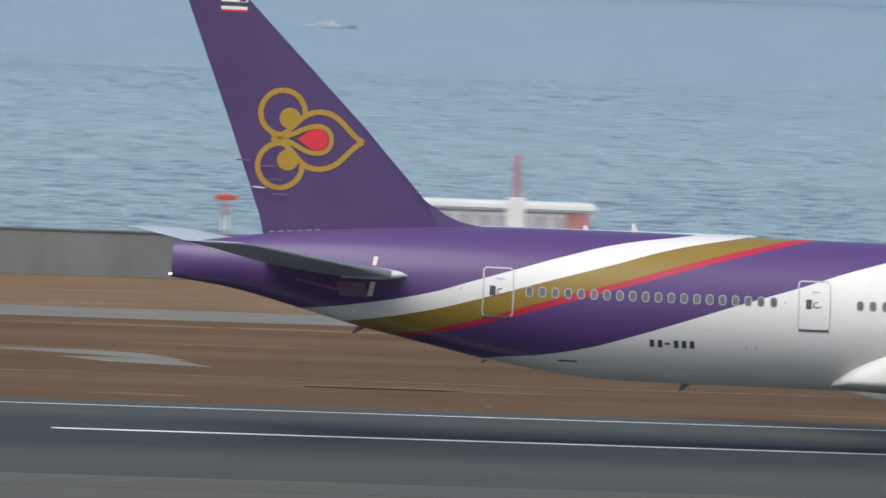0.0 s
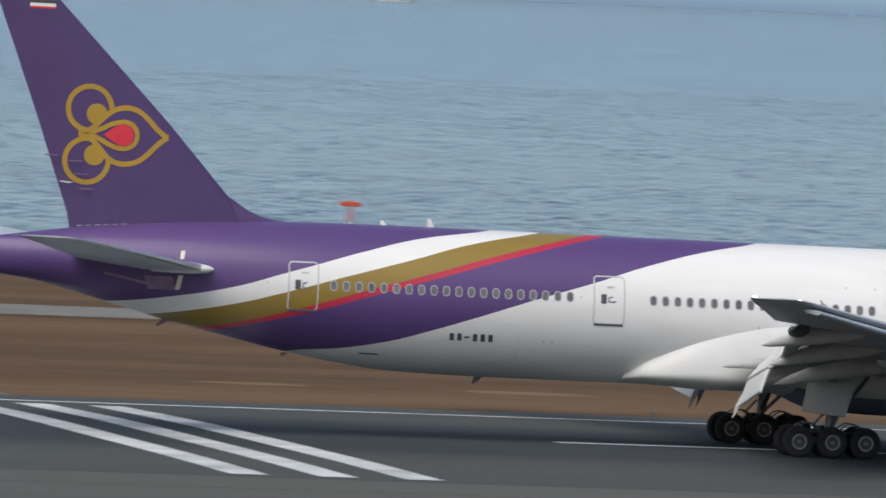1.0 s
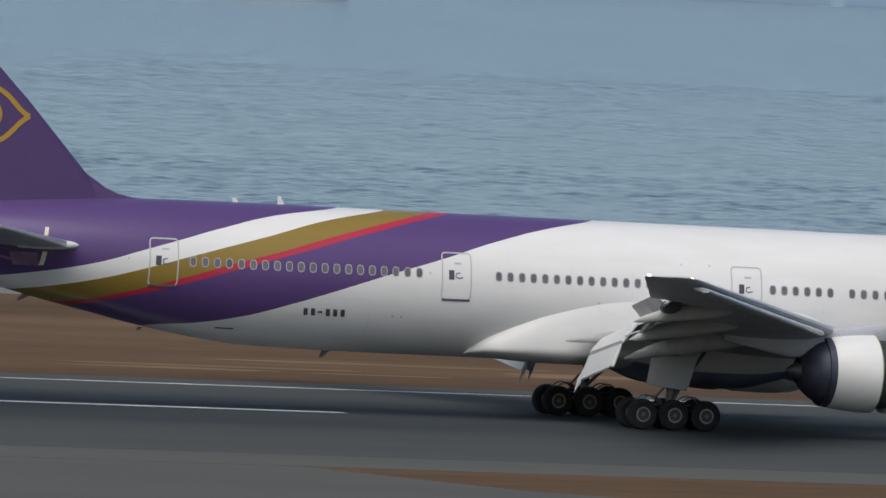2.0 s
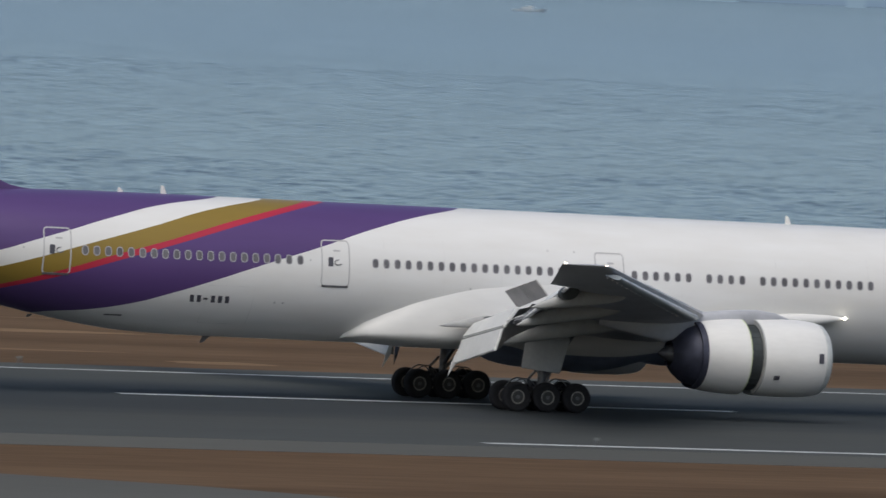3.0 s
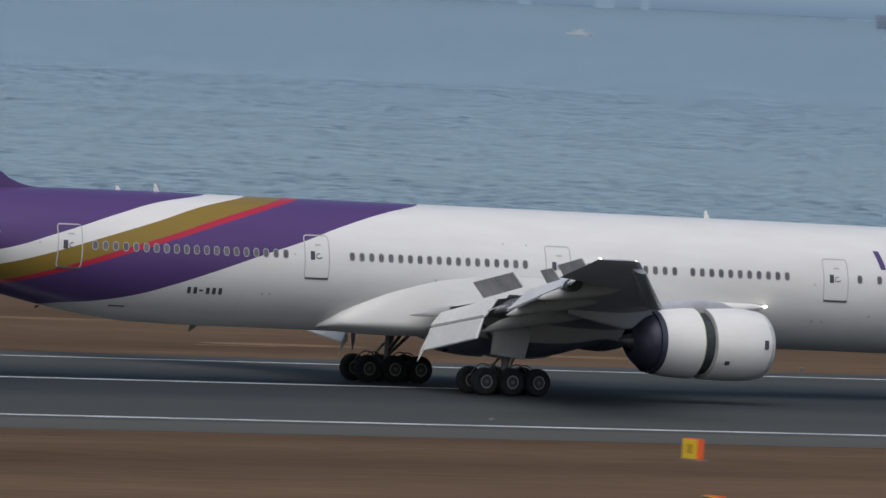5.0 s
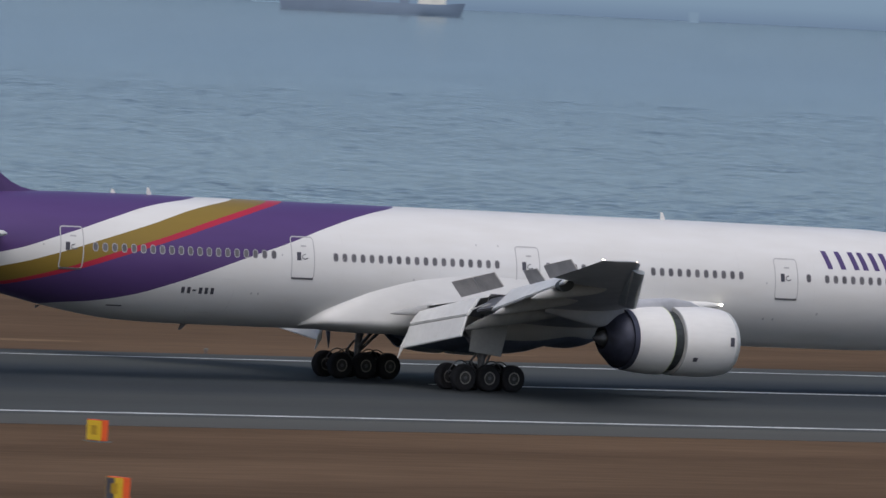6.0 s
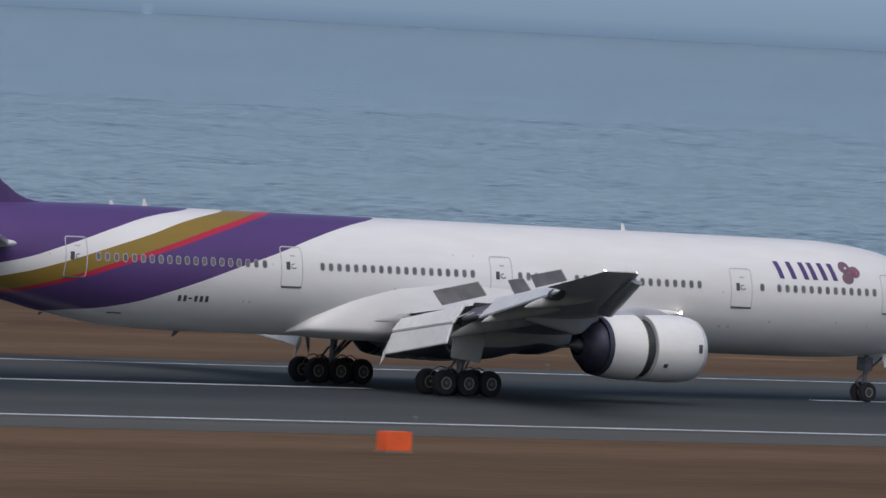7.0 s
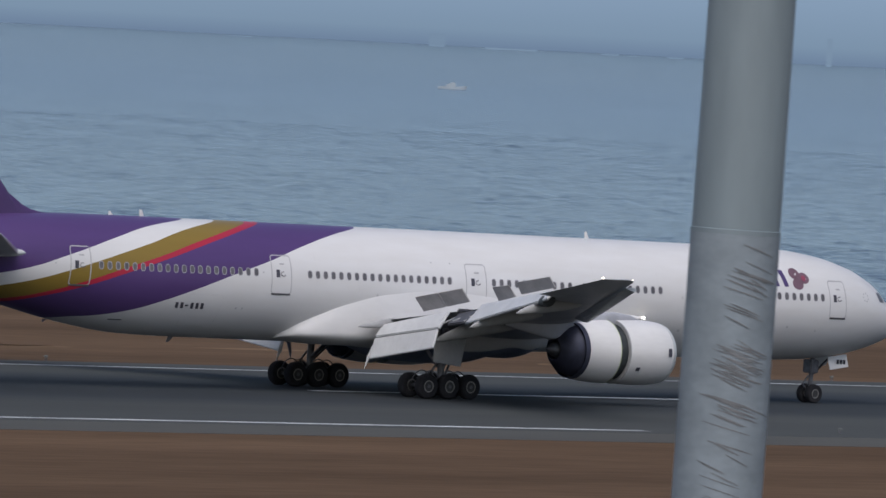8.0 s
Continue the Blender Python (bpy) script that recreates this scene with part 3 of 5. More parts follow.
def wings():
    for side in (-1, 1):
        wing = part("wing", loft(wing_rings(WING, side)), M_WING, airliner, "grey swept wing with its flaps down and spoilers up")
        at = lambda s, y, z: Vector((-s, side * y, z))
        part("inboard_flap", slab([at(39.75, 3.7, 3.42), at(40.35, 9.8, 4.44), at(41.05, 9.85, 3.52), at(40.3, 3.75, 2.74)], 0.16, (-1, 0, 1)), M_WINGLIGHT, wing)
        part("inboard_aft_flap", slab([at(40.28, 3.75, 2.66), at(41.08, 9.85, 3.44), at(41.42, 9.9, 2.44), at(40.66, 3.8, 1.55)], 0.12, (-1, 0, 1)), M_WINGLIGHT, wing)
        part("flaperon", slab([at(39.7, 10.05, 4.42), at(39.95, 11.8, 4.62), at(40.9, 11.9, 3.95), at(40.75, 10.15, 3.72)], 0.16, (-1, 0, 1)), M_DARKMETAL, wing)
        # solid black block put in for the shade between the flaps
        part("flap_gap_shade", box(-39.75, -38.9, *sorted((side * 9.7, side * 12.3)), 4.05, 4.55, bevel=0.08), M_BLACK, wing, "black block standing for shade between the flaps")
        for y0, z0, z1 in ((9.95, 4.35, 3.75), (10.7, 4.4, 3.9), (11.6, 4.5, 3.95), (12.05, 4.6, 4.2)):
            part("flap_linkage", rod(at(39.3, y0, z0), at(40.95, y0 + 0.15, z1), 0.05, 0.035, 8), M_CANOE, wing)
        part("flap_end_plate", slab([at(40.35, 3.74, 2.3), at(40.7, 3.74, 1.62), at(40.84, 3.72, 1.0), at(40.5, 3.72, 1.55)], 0.04, (0, side, 0)), M_WINGLIGHT, wing)
        part("outboard_flap", slab([at(40.0, 12.1, 4.92), at(42.75, 21.0, 6.0), at(43.3, 21.1, 5.55), at(41.25, 12.2, 3.86)], 0.14, (-1, 0, 1)), M_WINGLIGHT, wing)
        rings = []      # rounded dark rib closing the flap's outer end
        for y in (20.3, 20.65):
            rings.append([at(42.75 + 0.42 * math.cos(a) + 0.10 * math.sin(a), y, 5.40 + 0.27 * math.sin(a) - 0.14 * math.cos(a)) for a in (2 * math.pi * j / 20 for j in range(20))])
        part("flap_end_rib", loft(rings), M_CASCADE, wing, "dark rounded end of the lowered flap")
        for u0, u1 in ((0.0, 0.49), (0.505, 1.0)):
            a, b, c, d = at(38.4, 5.4, 4.2), at(38.95, 9.8, 4.92), at(39.55, 9.8, 5.60), at(39.05, 5.4, 4.93)
            part("spoiler", slab([a.lerp(b, u0), a.lerp(b, u1), d.lerp(c, u1), d.lerp(c, u0)], 0.07, (-1, 0, 1)), M_SPOILER, wing)
        part("spoiler", slab([at(39.0, 12.2, 5.08), at(39.55, 14.2, 5.40), at(40.1, 14.2, 5.98), at(39.5, 12.2, 5.8)], 0.06, (-1, 0, 1)), M_SPOILER, wing)
        part("spoiler", slab([at(39.85, 15.0, 5.55), at(41.15, 19.2, 6.08), at(41.6, 19.2, 6.62), at(40.25, 15.0, 6.17)], 0.06, (-1, 0, 1)), M_SPOILER, wing)
        rings = []      # drooped leading edge slat
        for y, le, te, z, th in ((12.4, 32.75, 34.0, 4.42, 0.34), (18, 36.6, 37.7, 5.08, 0.30), (24, 40.72, 41.6, 5.80, 0.26), (29.3, 44.35, 45.1, 6.45, 0.2)):
            rings.append([(-(le + (te - le) * x), side * y, z + t * th - 0.1 * (1 - x)) for x, t in FOIL])
        part("slat", loft(rings), M_TAILMETAL, wing, "pale metal drooped slat")
        for k in range(16):     # small bright boxes standing for light through the slot behind the slat
            u = k / 15
            y = 14.0 + 15.0 * u
            le, z = 33.85 + (44.1 - 33.85) * u, 4.48 + (6.38 - 4.48) * u
            part("slot_light_dot", box(-le - 0.78, -le - 0.68, side * y - 0.035, side * y + 0.035, z - 0.07, z - 0.02, bevel=0.01), M_METAL, wing)
        for y, s0, s1, z0, z1, r in ((8.85, 34.4, 40.5, 3.86, 2.74, 0.42), (13.6, 37.0, 42.05, 4.60, 3.70, 0.37), (19.6, 39.6, 44.05, 5.32, 4.68, 0.32)):
            rings = []
            for k in range(17):
                u = k / 16
                rr = r * (math.sin(math.pi * u ** 0.8) ** 0.6 if 0 < u < 1 else 0.0) + 0.015
                zc = z0 + (z1 - z0) * (0.25 * u + 0.75 * u ** 2.2)
                rings.append([(-(s0 + (s1 - s0) * u), side * y + rr * 0.62 * math.cos(2 * math.pi * j / 16), zc + rr * math.sin(2 * math.pi * j / 16)) for j in range(16)])
            part("flap_track_fairing", loft(rings), M_CANOE, wing)
        rings = []
        for k in range(13):
            u = k / 12
            rr = 0.02 + 0.3 * (1 - u) ** 0.7 * min(1.0, 4 * u + 0.3)
            rings.append([(-(38.6 + 2.75 * u), side * (3.75 - 0.1 * u) + rr * 0.8 * math.cos(a), 3.55 - 0.32 * u + rr * math.sin(a)) for a in (2 * math.pi * j / 16 for j in range(16))])
        part("wing_root_fairing", loft(rings), M_CANOE, wing)
        part("wingtip_lamp", rod(at(47.25, 30.1, 6.90), at(47.36, 30.1, 6.92), 0.035, 0.03), M_LAMPSMALL, wing, "lit white wingtip lamp")
        part("wingtip_lamp", rod(at(45.46, 30.25, 6.86), at(45.54, 30.3, 6.87), 0.022, 0.02), M_LAMPSMALL, wing, "lit white wingtip lamp")
        rings = []      # strake ahead of the wing root
        for s, y, z, r in ((21.2, 3.25, 4.31, 0.06), (22.0, 3.2, 4.26, 0.19), (23.5, 3.15, 4.1, 0.36), (25.5, 3.3, 3.85, 0.5), (28.5, 3.6, 3.75, 0.6)):
            rings.append([(-s, side * y + r * 0.9 * math.cos(a), z + r * math.sin(a)) for a in (2 * math.pi * j / 18 for j in range(18))])
        part("root_strake", loft(rings), M_WHITE, wing)
        bm = bmesh.new()
        bmesh.ops.create_uvsphere(bm, u_segments=12, v_segments=8, radius=0.072, matrix=Matrix.Translation(at(21.22, 3.36, 4.33)))
        part("landing_lamp", bm, M_LAMP, wing, "lit white landing lamp in the wing root")


wings()


def engine(side):
    y, z = side * 9.61, 2.62
    cowl = part("engine_cowl", revolve([(25.75, 1.28), (25.55, 1.36), (25.46, 1.46), (25.58, 1.56), (25.9, 1.65), (26.5, 1.72), (27.3, 1.74), (28.2, 1.72), (28.8, 1.70), (28.82, 1.62), (28.2, 1.6), (26.8, 1.3)], y, z, 56, closed=True), M_WHITE, airliner, "white engine cowl with a pale grey lip")
    part("intake_lip", revolve([(25.75, 1.29), (25.54, 1.365), (25.445, 1.46), (25.57, 1.57), (25.78, 1.635), (25.78, 1.60), (25.75, 1.3)], y, z, 56, closed=True), M_LIP, cowl, "pale grey intake lip")
    part("intake_disc", revolve([(26.8, 1.32), (26.85, 0.4), (26.3, 0.3), (26.1, 0.05)], y, z, 32), M_BLACK, cowl)
    part("reverser_cascade", revolve([(28.6, 1.46), (29.7, 1.46), (29.75, 1.2), (28.6, 1.2)], y, z, 56, closed=True), M_CASCADE, cowl, "dark opened thrust reverser gap")
    part("cowl_rim", revolve([(28.79, 1.695), (28.86, 1.69), (28.86, 1.50), (28.79, 1.50)], y, z, 56, closed=True), M_CANOE, cowl, "grey inner rim of the opened cowl")
    for k in range(28):
        bm = box(-29.6, -28.88, -0.015, 0.015, 1.44, 1.475)
        bmesh.ops.transform(bm, matrix=Matrix.Translation((0, y, z)) @ Matrix.Rotation(2 * math.pi * k / 28, 4, "X"), verts=bm.verts)
        part("cascade_rib", bm, M_CASCADE, cowl)
    sleeve = part("reverser_sleeve", revolve([(29.5, 1.64), (29.52, 1.70), (30.1, 1.685), (30.8, 1.63), (31.4, 1.55), (31.6, 1.51), (31.6, 1.47), (30.6, 1.5), (29.53, 1.58)], y, z, 56, closed=True), M_WHITE, airliner, "white reverser sleeve slid aft")
    part("sleeve_edge", revolve([(29.485, 1.645), (29.485, 1.704), (29.53, 1.706), (29.53, 1.645)], y, z, 56, closed=True), M_PRIMER, sleeve, "pale green primer edge of the sleeve")
    part("nozzle_rim", revolve([(31.45, 1.535), (31.8, 1.49), (31.8, 1.43), (31.45, 1.46)], y, z, 56, closed=True), M_NAVY, sleeve)
    nozzle = part("exhaust_nozzle", revolve([(31.0, 1.42), (31.7, 1.38), (32.15, 1.22), (32.5, 0.95), (32.8, 0.62), (32.82, 0.55), (32.4, 0.5), (31.0, 0.6)], y, z, 48, closed=True), M_NAVY, airliner, "dark navy exhaust nozzle")
    part("exhaust_plug", revolve([(32.5, 0.46), (32.85, 0.36), (33.15, 0.2), (33.35, 0.03)], y, z, 24), M_DARKMETAL, nozzle)
    rings = []
    for s, z0, z1, w in ((27.0, 4.25, 4.35, 0.05), (27.7, 4.1, 4.6, 0.22), (28.7, 4.0, 4.72, 0.30), (30.0, 3.7, 4.66, 0.34), (31.5, 3.4, 4.5, 0.36), (33.2, 3.12, 4.4, 0.34), (34.6, 3.4, 4.3, 0.26), (36.3, 3.75, 4.2, 0.06)):
        c, h = (z0 + z1) / 2, (z1 - z0) / 2
        rings.append([(-s, y + w * math.copysign(abs(math.cos(a)) ** 0.6, math.cos(a)), c + h * math.copysign(abs(math.sin(a)) ** 0.6, math.sin(a))) for a in (2 * math.pi * j / 20 for j in range(20))])
    part("pylon", loft(rings), M_WING, airliner, "grey engine pylon under the wing")
    for s, zz, w, h in ((26.1, 2.72, 0.24, 0.44), (28.2, 1.78, 0.28, 0.2)):
        bm = bmesh.new()
        r = 1.75 if s > 27 else 1.70
        grid = []
        for j in range(5):
            zj = zz - h / 2 + h * j / 4
            yy = math.sqrt(max(0.01, r * r - (zj - z) ** 2)) + 0.012
            grid.append([bm.verts.new((-(s + d), y + side * yy, zj)) for d in (-w / 2, w / 2)])
        for p, q in zip(grid, grid[1:]):
            bm.faces.new((p[0], p[1], q[1], q[0]))
        part("cowl_badge", bm, M_DARKMARK, cowl)


for sd in (-1, 1):
    engine(sd)


def tail():
    fin_rows = [(7.6, 60.9, 69.0, 0, 0.62), (8.3, 61.35, 69.15, 0, 0.58), (12.28, 65.0, 70.62, 0, 0.42), (17.3, 70.0, 72.6, 0, 0.2), (17.9, 70.7, 72.85, 0, 0.12), (18.05, 71.2, 72.85, 0, 0.04)]
    fin = part("fin", loft(wing_rings(fin_rows, 1, True)), M_PURPLE, airliner, "purple fin with a gold and red curled emblem")
    rings = []      # fillet where the fin grows out of the body
    for s, top, w in ((59.6, 8.36, 0.04), (60.2, 8.40, 0.12), (60.8, 8.52, 0.19), (61.4, 8.76, 0.22), (62.0, 9.15, 0.17), (62.8, 9.6, 0.08), (63.6, 10.2, 0.03)):
        rings.append([(-s, w * math.cos(a), 8.0 + (top - 8.0) * max(0.0, math.sin(a)) - 0.2 * max(0.0, -math.sin(a))) for a in (2 * math.pi * j / 20 for j in range(20))])
    part("fin_fillet", loft(rings), M_PURPLE, airliner)
    for side in (-1, 1):
        rows = [(1.2, 62.2, 69.0, 6.13, 0.58), (3.2, 63.9, 69.6, 6.31, 0.50), (7.0, 67.5, 71.6, 6.92, 0.32), (10.2, 70.6, 73.25, 7.42, 0.18), (10.65, 71.3, 73.55, 7.48, 0.10), (10.76, 71.9, 73.6, 7.5, 0.03)]
        lift = (0.36, 0.33, 0.20, 0.06, 0.04, 0.03)      # nose-down trim raises the trailing edge
        rings = [[(-(le + (te - le) * x), side * y, z + t * th + up * x) for x, t in FOIL] for (y, le, te, z, th), up in zip(rows, lift)]
        stab = part("tailplane", loft(rings), M_TAILMETAL, airliner, "blue-grey metal tailplane")
        edge = []
        for y, le, te, z, th in rows[1:5]:
            edge.append([(-(le - 0.05 + 0.5 * x * 0.5), side * y, z + t * th * 0.55 + 0.005) for x, t in FOIL])
        part("leading_edge", loft(edge), M_METAL, stab, "bright metal leading edge")
    for side in (-1, 1):
        rings = []      # rounded root fairing, pointing forward
        for s, r in ((63.45, 0.04), (63.65, 0.14), (64.1, 0.20), (64.8, 0.24), (66.0, 0.22)):
            rings.append([(-s, side * (3.3 - 0.14 * (s - 63)) + r * 1.1 * math.cos(a), 6.30 + r * math.sin(a)) for a in (2 * math.pi * j / 18 for j in range(18))])
        part("tailplane_root", loft(rings), M_WINGLIGHT, airliner, "pale pointed tailplane root fairing")
        part("pivot_mark", patch(64.55, 64.75, 5.35, 5.95, 0.012, slant=-0.1, side=side), M_CREAM, body, "cream upright mark by the tailplane root")
        part("pivot_mark", patch(64.45, 64.62, 6.62, 6.98, 0.012, slant=-0.08, side=side), M_CREAM, body, "cream upright mark by the tailplane root")
        part("pivot_plate", patch(64.85, 66.0, 5.32, 5.88, 0.01, slant=0.2, side=side, n=4, m=4), M_SCUFFED, body, "scuffed plate under the tailplane")
        part("pivot_slot", ribbon([(66.0 + 0.35 * k, 5.56 + 0.07 * k) for k in range(6)], 0.11, False, 0.014, side), M_SCUFFED, body, "scuffed slot under the tailplane")
    part("fin_hinge", slab([(-69.0, -0.3, 9.6), (-69.5, -0.3, 9.64), (-69.62, -0.28, 9.6), (-69.2, -0.3, 9.55)], 0.05, (0, -1, 0)), M_WHITE, airliner)
    for s0, zz in ((70.0, 10.7), (68.95, 10.49), (68.68, 9.94), (68.44, 9.34)):      # rudder hinge covers
        part("hinge_cover", slab([(-s0 + 0.3, -0.33, zz + 0.03), (-s0 - 0.3, -0.30, zz + 0.03), (-s0 - 0.3, -0.30, zz - 0.03), (-s0 + 0.3, -0.33, zz - 0.03)], 0.06, (0, -1, 0)), M_SCUFFED, airliner)
    for k in range(6):      # pale rubbing strip where the fin meets the body
        s0 = 68.85 - 0.38 * k
        part("fin_seal", slab([(-s0, -0.66, 7.80 + 0.03 * k), (-s0 + 0.26, -0.66, 7.82 + 0.03 * k), (-s0 + 0.26, -0.63, 7.835 + 0.03 * k), (-s0, -0.63, 7.815 + 0.03 * k)], 0.04, (0, -1, 1)), M_CANOE, airliner)
    part("tail_lamp", rod((-72.72, 0, 5.86), (-72.84, 0, 5.86), 0.05, 0.03), M_LAMPSMALL, airliner, "lit tail lamp")
    part("tail_skid", slab([(-64.5, -0.05, 4.0), (-64.85, -0.05, 4.06), (-65.15, -0.05, 3.75), (-65.05, -0.05, 3.72)], 0.1, (0, 1, 0)), M_MAROON, airliner)
    for s, zz in ((59.35, 2.7), (55.0, 2.28)):
        part("belly_aerial", slab([(-s, -0.03, zz + 0.15), (-s - 0.3, -0.03, zz + 0.15), (-s - 0.34, -0.03, zz + 0.0), (-s - 0.25, -0.03, zz + 0.0)], 0.06, (0, 1, 0)), M_DARKMETAL, airliner)
    return fin


fin = tail()


# ---- emblem on the fin: plain curls, discs and a drop
def fin_half(s, z):
    """Half thickness of the fin at s, z."""
    le, te = lerp([(7.6, 60.9, 69.0), (8.3, 61.35, 69.15), (12.28, 65.0, 70.62), (17.3, 70.05, 72.5)], z)
    th = lerp([(7.6, 0.62), (8.3, 0.58), (12.28, 0.42), (17.3, 0.2)], z)[0]
    x = max(0.004, min(0.996, (s - le) / (te - le)))
    return th * 5 * (0.2969 * math.sqrt(x) - 0.126 * x - 0.3516 * x * x + 0.2843 * x ** 3 - 0.1036 * x ** 4)


def on_fin(s, z, off):
    return Vector((-s, -(fin_half(s, z) + off), z))


def fin_band(pts, width, off, closed=False):
    bm = bmesh.new()
    n = len(pts)
    rows = []
    for i, (s, z) in enumerate(pts):
        a = pts[i - 1] if (closed or i) else pts[0]
        b = pts[(i + 1) % n] if (closed or i < n - 1) else pts[-1]
        d = Vector((b[0] - a[0], b[1] - a[1])).normalized()
        w = width / 2
        rows.append((bm.verts.new(on_fin(s - d.y * w, z + d.x * w, off)), bm.verts.new(on_fin(s + d.y * w, z - d.x * w, off))))
    for i in range(n if closed else n - 1):
        p, q = rows[i], rows[(i + 1) % n]
        bm.faces.new((p[0], q[0], q[1], p[1]))
    return bm


def fin_field(pts, off):
    bm = bmesh.new()
    c = (sum(p[0] for p in pts) / len(pts), sum(p[1] for p in pts) / len(pts))
    mid = bm.verts.new(on_fin(*c, off))
    inner = [bm.verts.new(on_fin(c[0] + (p[0] - c[0]) * 0.5, c[1] + (p[1] - c[1]) * 0.5, off)) for p in pts]
    outer = [bm.verts.new(on_fin(*p, off)) for p in pts]
    for i in range(len(pts)):
        j = (i + 1) % len(pts)
        bm.faces.new((mid, inner[i], inner[j]))
        bm.faces.new((inner[i], outer[i], outer[j], inner[j]))
    return bm


def arc(cs, cz, r, a0, a1, n=32):
    return [(cs - r * math.cos(radians(a0 + (a1 - a0) * k / n)), cz + r * math.sin(radians(a0 + (a1 - a0) * k / n))) for k in range(n + 1)]


def bezier(p0, p1, p2, p3, n=16):
    out = []
    for k in range(n + 1):
        u = k / n
        out.append(tuple((1 - u) ** 3 * a + 3 * u * (1 - u) ** 2 * b + 3 * u * u * (1 - u) * c + u ** 3 * d for a, b, c, d in zip(p0, p1, p2, p3)))
    return out


def emblem():
    # s grows to the tail, so that s = E0 - (place to the right)
    def at(cx, cy):
        return EM_S - (cx - 570) * 0.0141 - (cy - 410) * 0.00055, EM_Z - (cy - 410) * 0.0141 + (cx - 570) * 0.00055
    c1, c2 = at(495, 330), at(487, 485)
    parts = [
        (fin_band(arc(*c1, 0.92, -85, -360), 0.22, 0.012), M_GOLD), (fin_band(arc(*c2, 0.92, 85, 362), 0.22, 0.012), M_GOLD),
        (fin_field(arc(*at(516, 347), 0.44, 0, 360, 24)[:-1], 0.013), M_GOLD), (fin_field(arc(*at(510, 469), 0.44, 0, 360, 24)[:-1], 0.013), M_GOLD),
    ]
    top = bezier(at(462, 403), at(530, 398), at(530, 330), at(605, 328)) + bezier(at(605, 328), at(670, 330), at(685, 395), at(733, 416))[1:]
    low = bezier(at(462, 405), at(540, 425), at(525, 495), at(603, 496)) + bezier(at(603, 496), at(668, 494), at(680, 440), at(733, 416))[1:]
    parts += [(fin_band(top, 0.22, 0.015), M_GOLD), (fin_band(low, 0.22, 0.015), M_GOLD)]
    ring = bezier(at(470, 404), at(535, 402), at(545, 372), at(598, 370)) + bezier(at(598, 370), at(652, 372), at(652, 448), at(598, 450))[1:] + bezier(at(598, 450), at(545, 448), at(535, 412), at(470, 404))[1:-1]
    parts.append((fin_band(ring, 0.20, 0.018, True), M_GOLD))
    drop = bezier(at(536, 409), at(560, 395), at(570, 378), at(598, 378)) + bezier(at(598, 378), at(638, 380), at(638, 441), at(598, 442))[1:] + bezier(at(598, 442), at(570, 440), at(560, 420), at(536, 409))[1:-1]
    parts.append((fin_field(drop, 0.022), M_RED))
    for bm, m in parts:
        part("emblem_curl" if m is M_GOLD else "emblem_drop", bm, m, fin, "red drop of the emblem" if m is M_RED else "gold curl of the emblem")
    for z0, z1, m in ((16.80, 16.885, M_RED), (16.885, 17.02, M_WHITE), (17.02, 17.20, M_BLACK), (17.20, 17.33, M_WHITE), (17.33, 17.42, M_RED)):
        part("flag_stripe", fin_band([(70.1, (z0 + z1) / 2), (70.6, (z0 + z1) / 2), (71.2, (z0 + z1) / 2)], z1 - z0, 0.012), m, fin, "stripe of a small painted flag")


EM_S, EM_Z = 67.33, 11.64
emblem()


# ---- doors and cabin windows
def doors():
    for s0, s1 in ((58.84, 60.08), (45.62, 46.94), (32.21, 33.6), (16.36, 17.76), (6.08, 7.38)):
        for side in (-1, 1):
            d = part("cabin_door", ribbon(rounded(s0, s1, 4.76, 6.76, 0.16), 0.06, side=side), M_LINE, airliner, "closed cabin door outlined in grey")
            part("door_sill", patch(s0 + 0.02, s1 - 0.02, 4.70, 4.79, 0.03, side=side, n=1), M_DARKMETAL, d)
            c = (s0 + s1) / 2
            part("door_window", patch(c + 0.12, c + 0.36, 5.62, 6.02, 0.014, side=side, n=3), M_DARKMARK, d)
            part("door_handle", ribbon([(c - 0.28, 5.74), (c - 0.1, 5.68), (c + 0.05, 5.74), (c + 0.02, 5.88), (c - 0.15, 5.92)], 0.05, False, 0.02, side), M_DARKMETAL, d)
            part("door_placard", patch(c - 0.22, c + 0.1, 6.28, 6.36, 0.014, side=side, n=1), M_LINE, d)


def soft_oval(s, z, w, h, n=16):
    """Outline of a cabin window: an upright oval with flattened sides."""
    out = []
    for k in range(n):
        c, d = math.cos(2 * math.pi * k / n), math.sin(2 * math.pi * k / n)
        out.append((s + w * math.copysign(abs(c) ** 0.7, c), z + h * math.copysign(abs(d) ** 0.7, d)))
    return out


def cabin_windows():
    rows = [58.18 - 0.5363 * k for k in range(20)] + [44.36 - 0.5328 * k for k in range(19)] + [31.69, 31.15] + [30.62 - 0.54 * k for k in range(4)]
    rows += [27.98 - 0.55 * k for k in range(4)] + [25.3 - 0.542 * k for k in range(11)] + [15.67] + [14.52 - 0.547 * k for k in range(13)]
    for s in rows:
        for side in (-1, 1):
            fr = bmesh.new()
            ribbon(soft_oval(s, 5.84, 0.140, 0.198), 0.042, True, 0.010, side, fr)
            w = part("cabin_window", fr, M_WFRAME, airliner)
            bm = bmesh.new()
            bm.faces.new([bm.verts.new(skin(*p, 0.006, side)) for p in soft_oval(s, 5.84, 0.128, 0.186)])
            part("pane", bm, M_PANE, w)


doors()
cabin_windows()


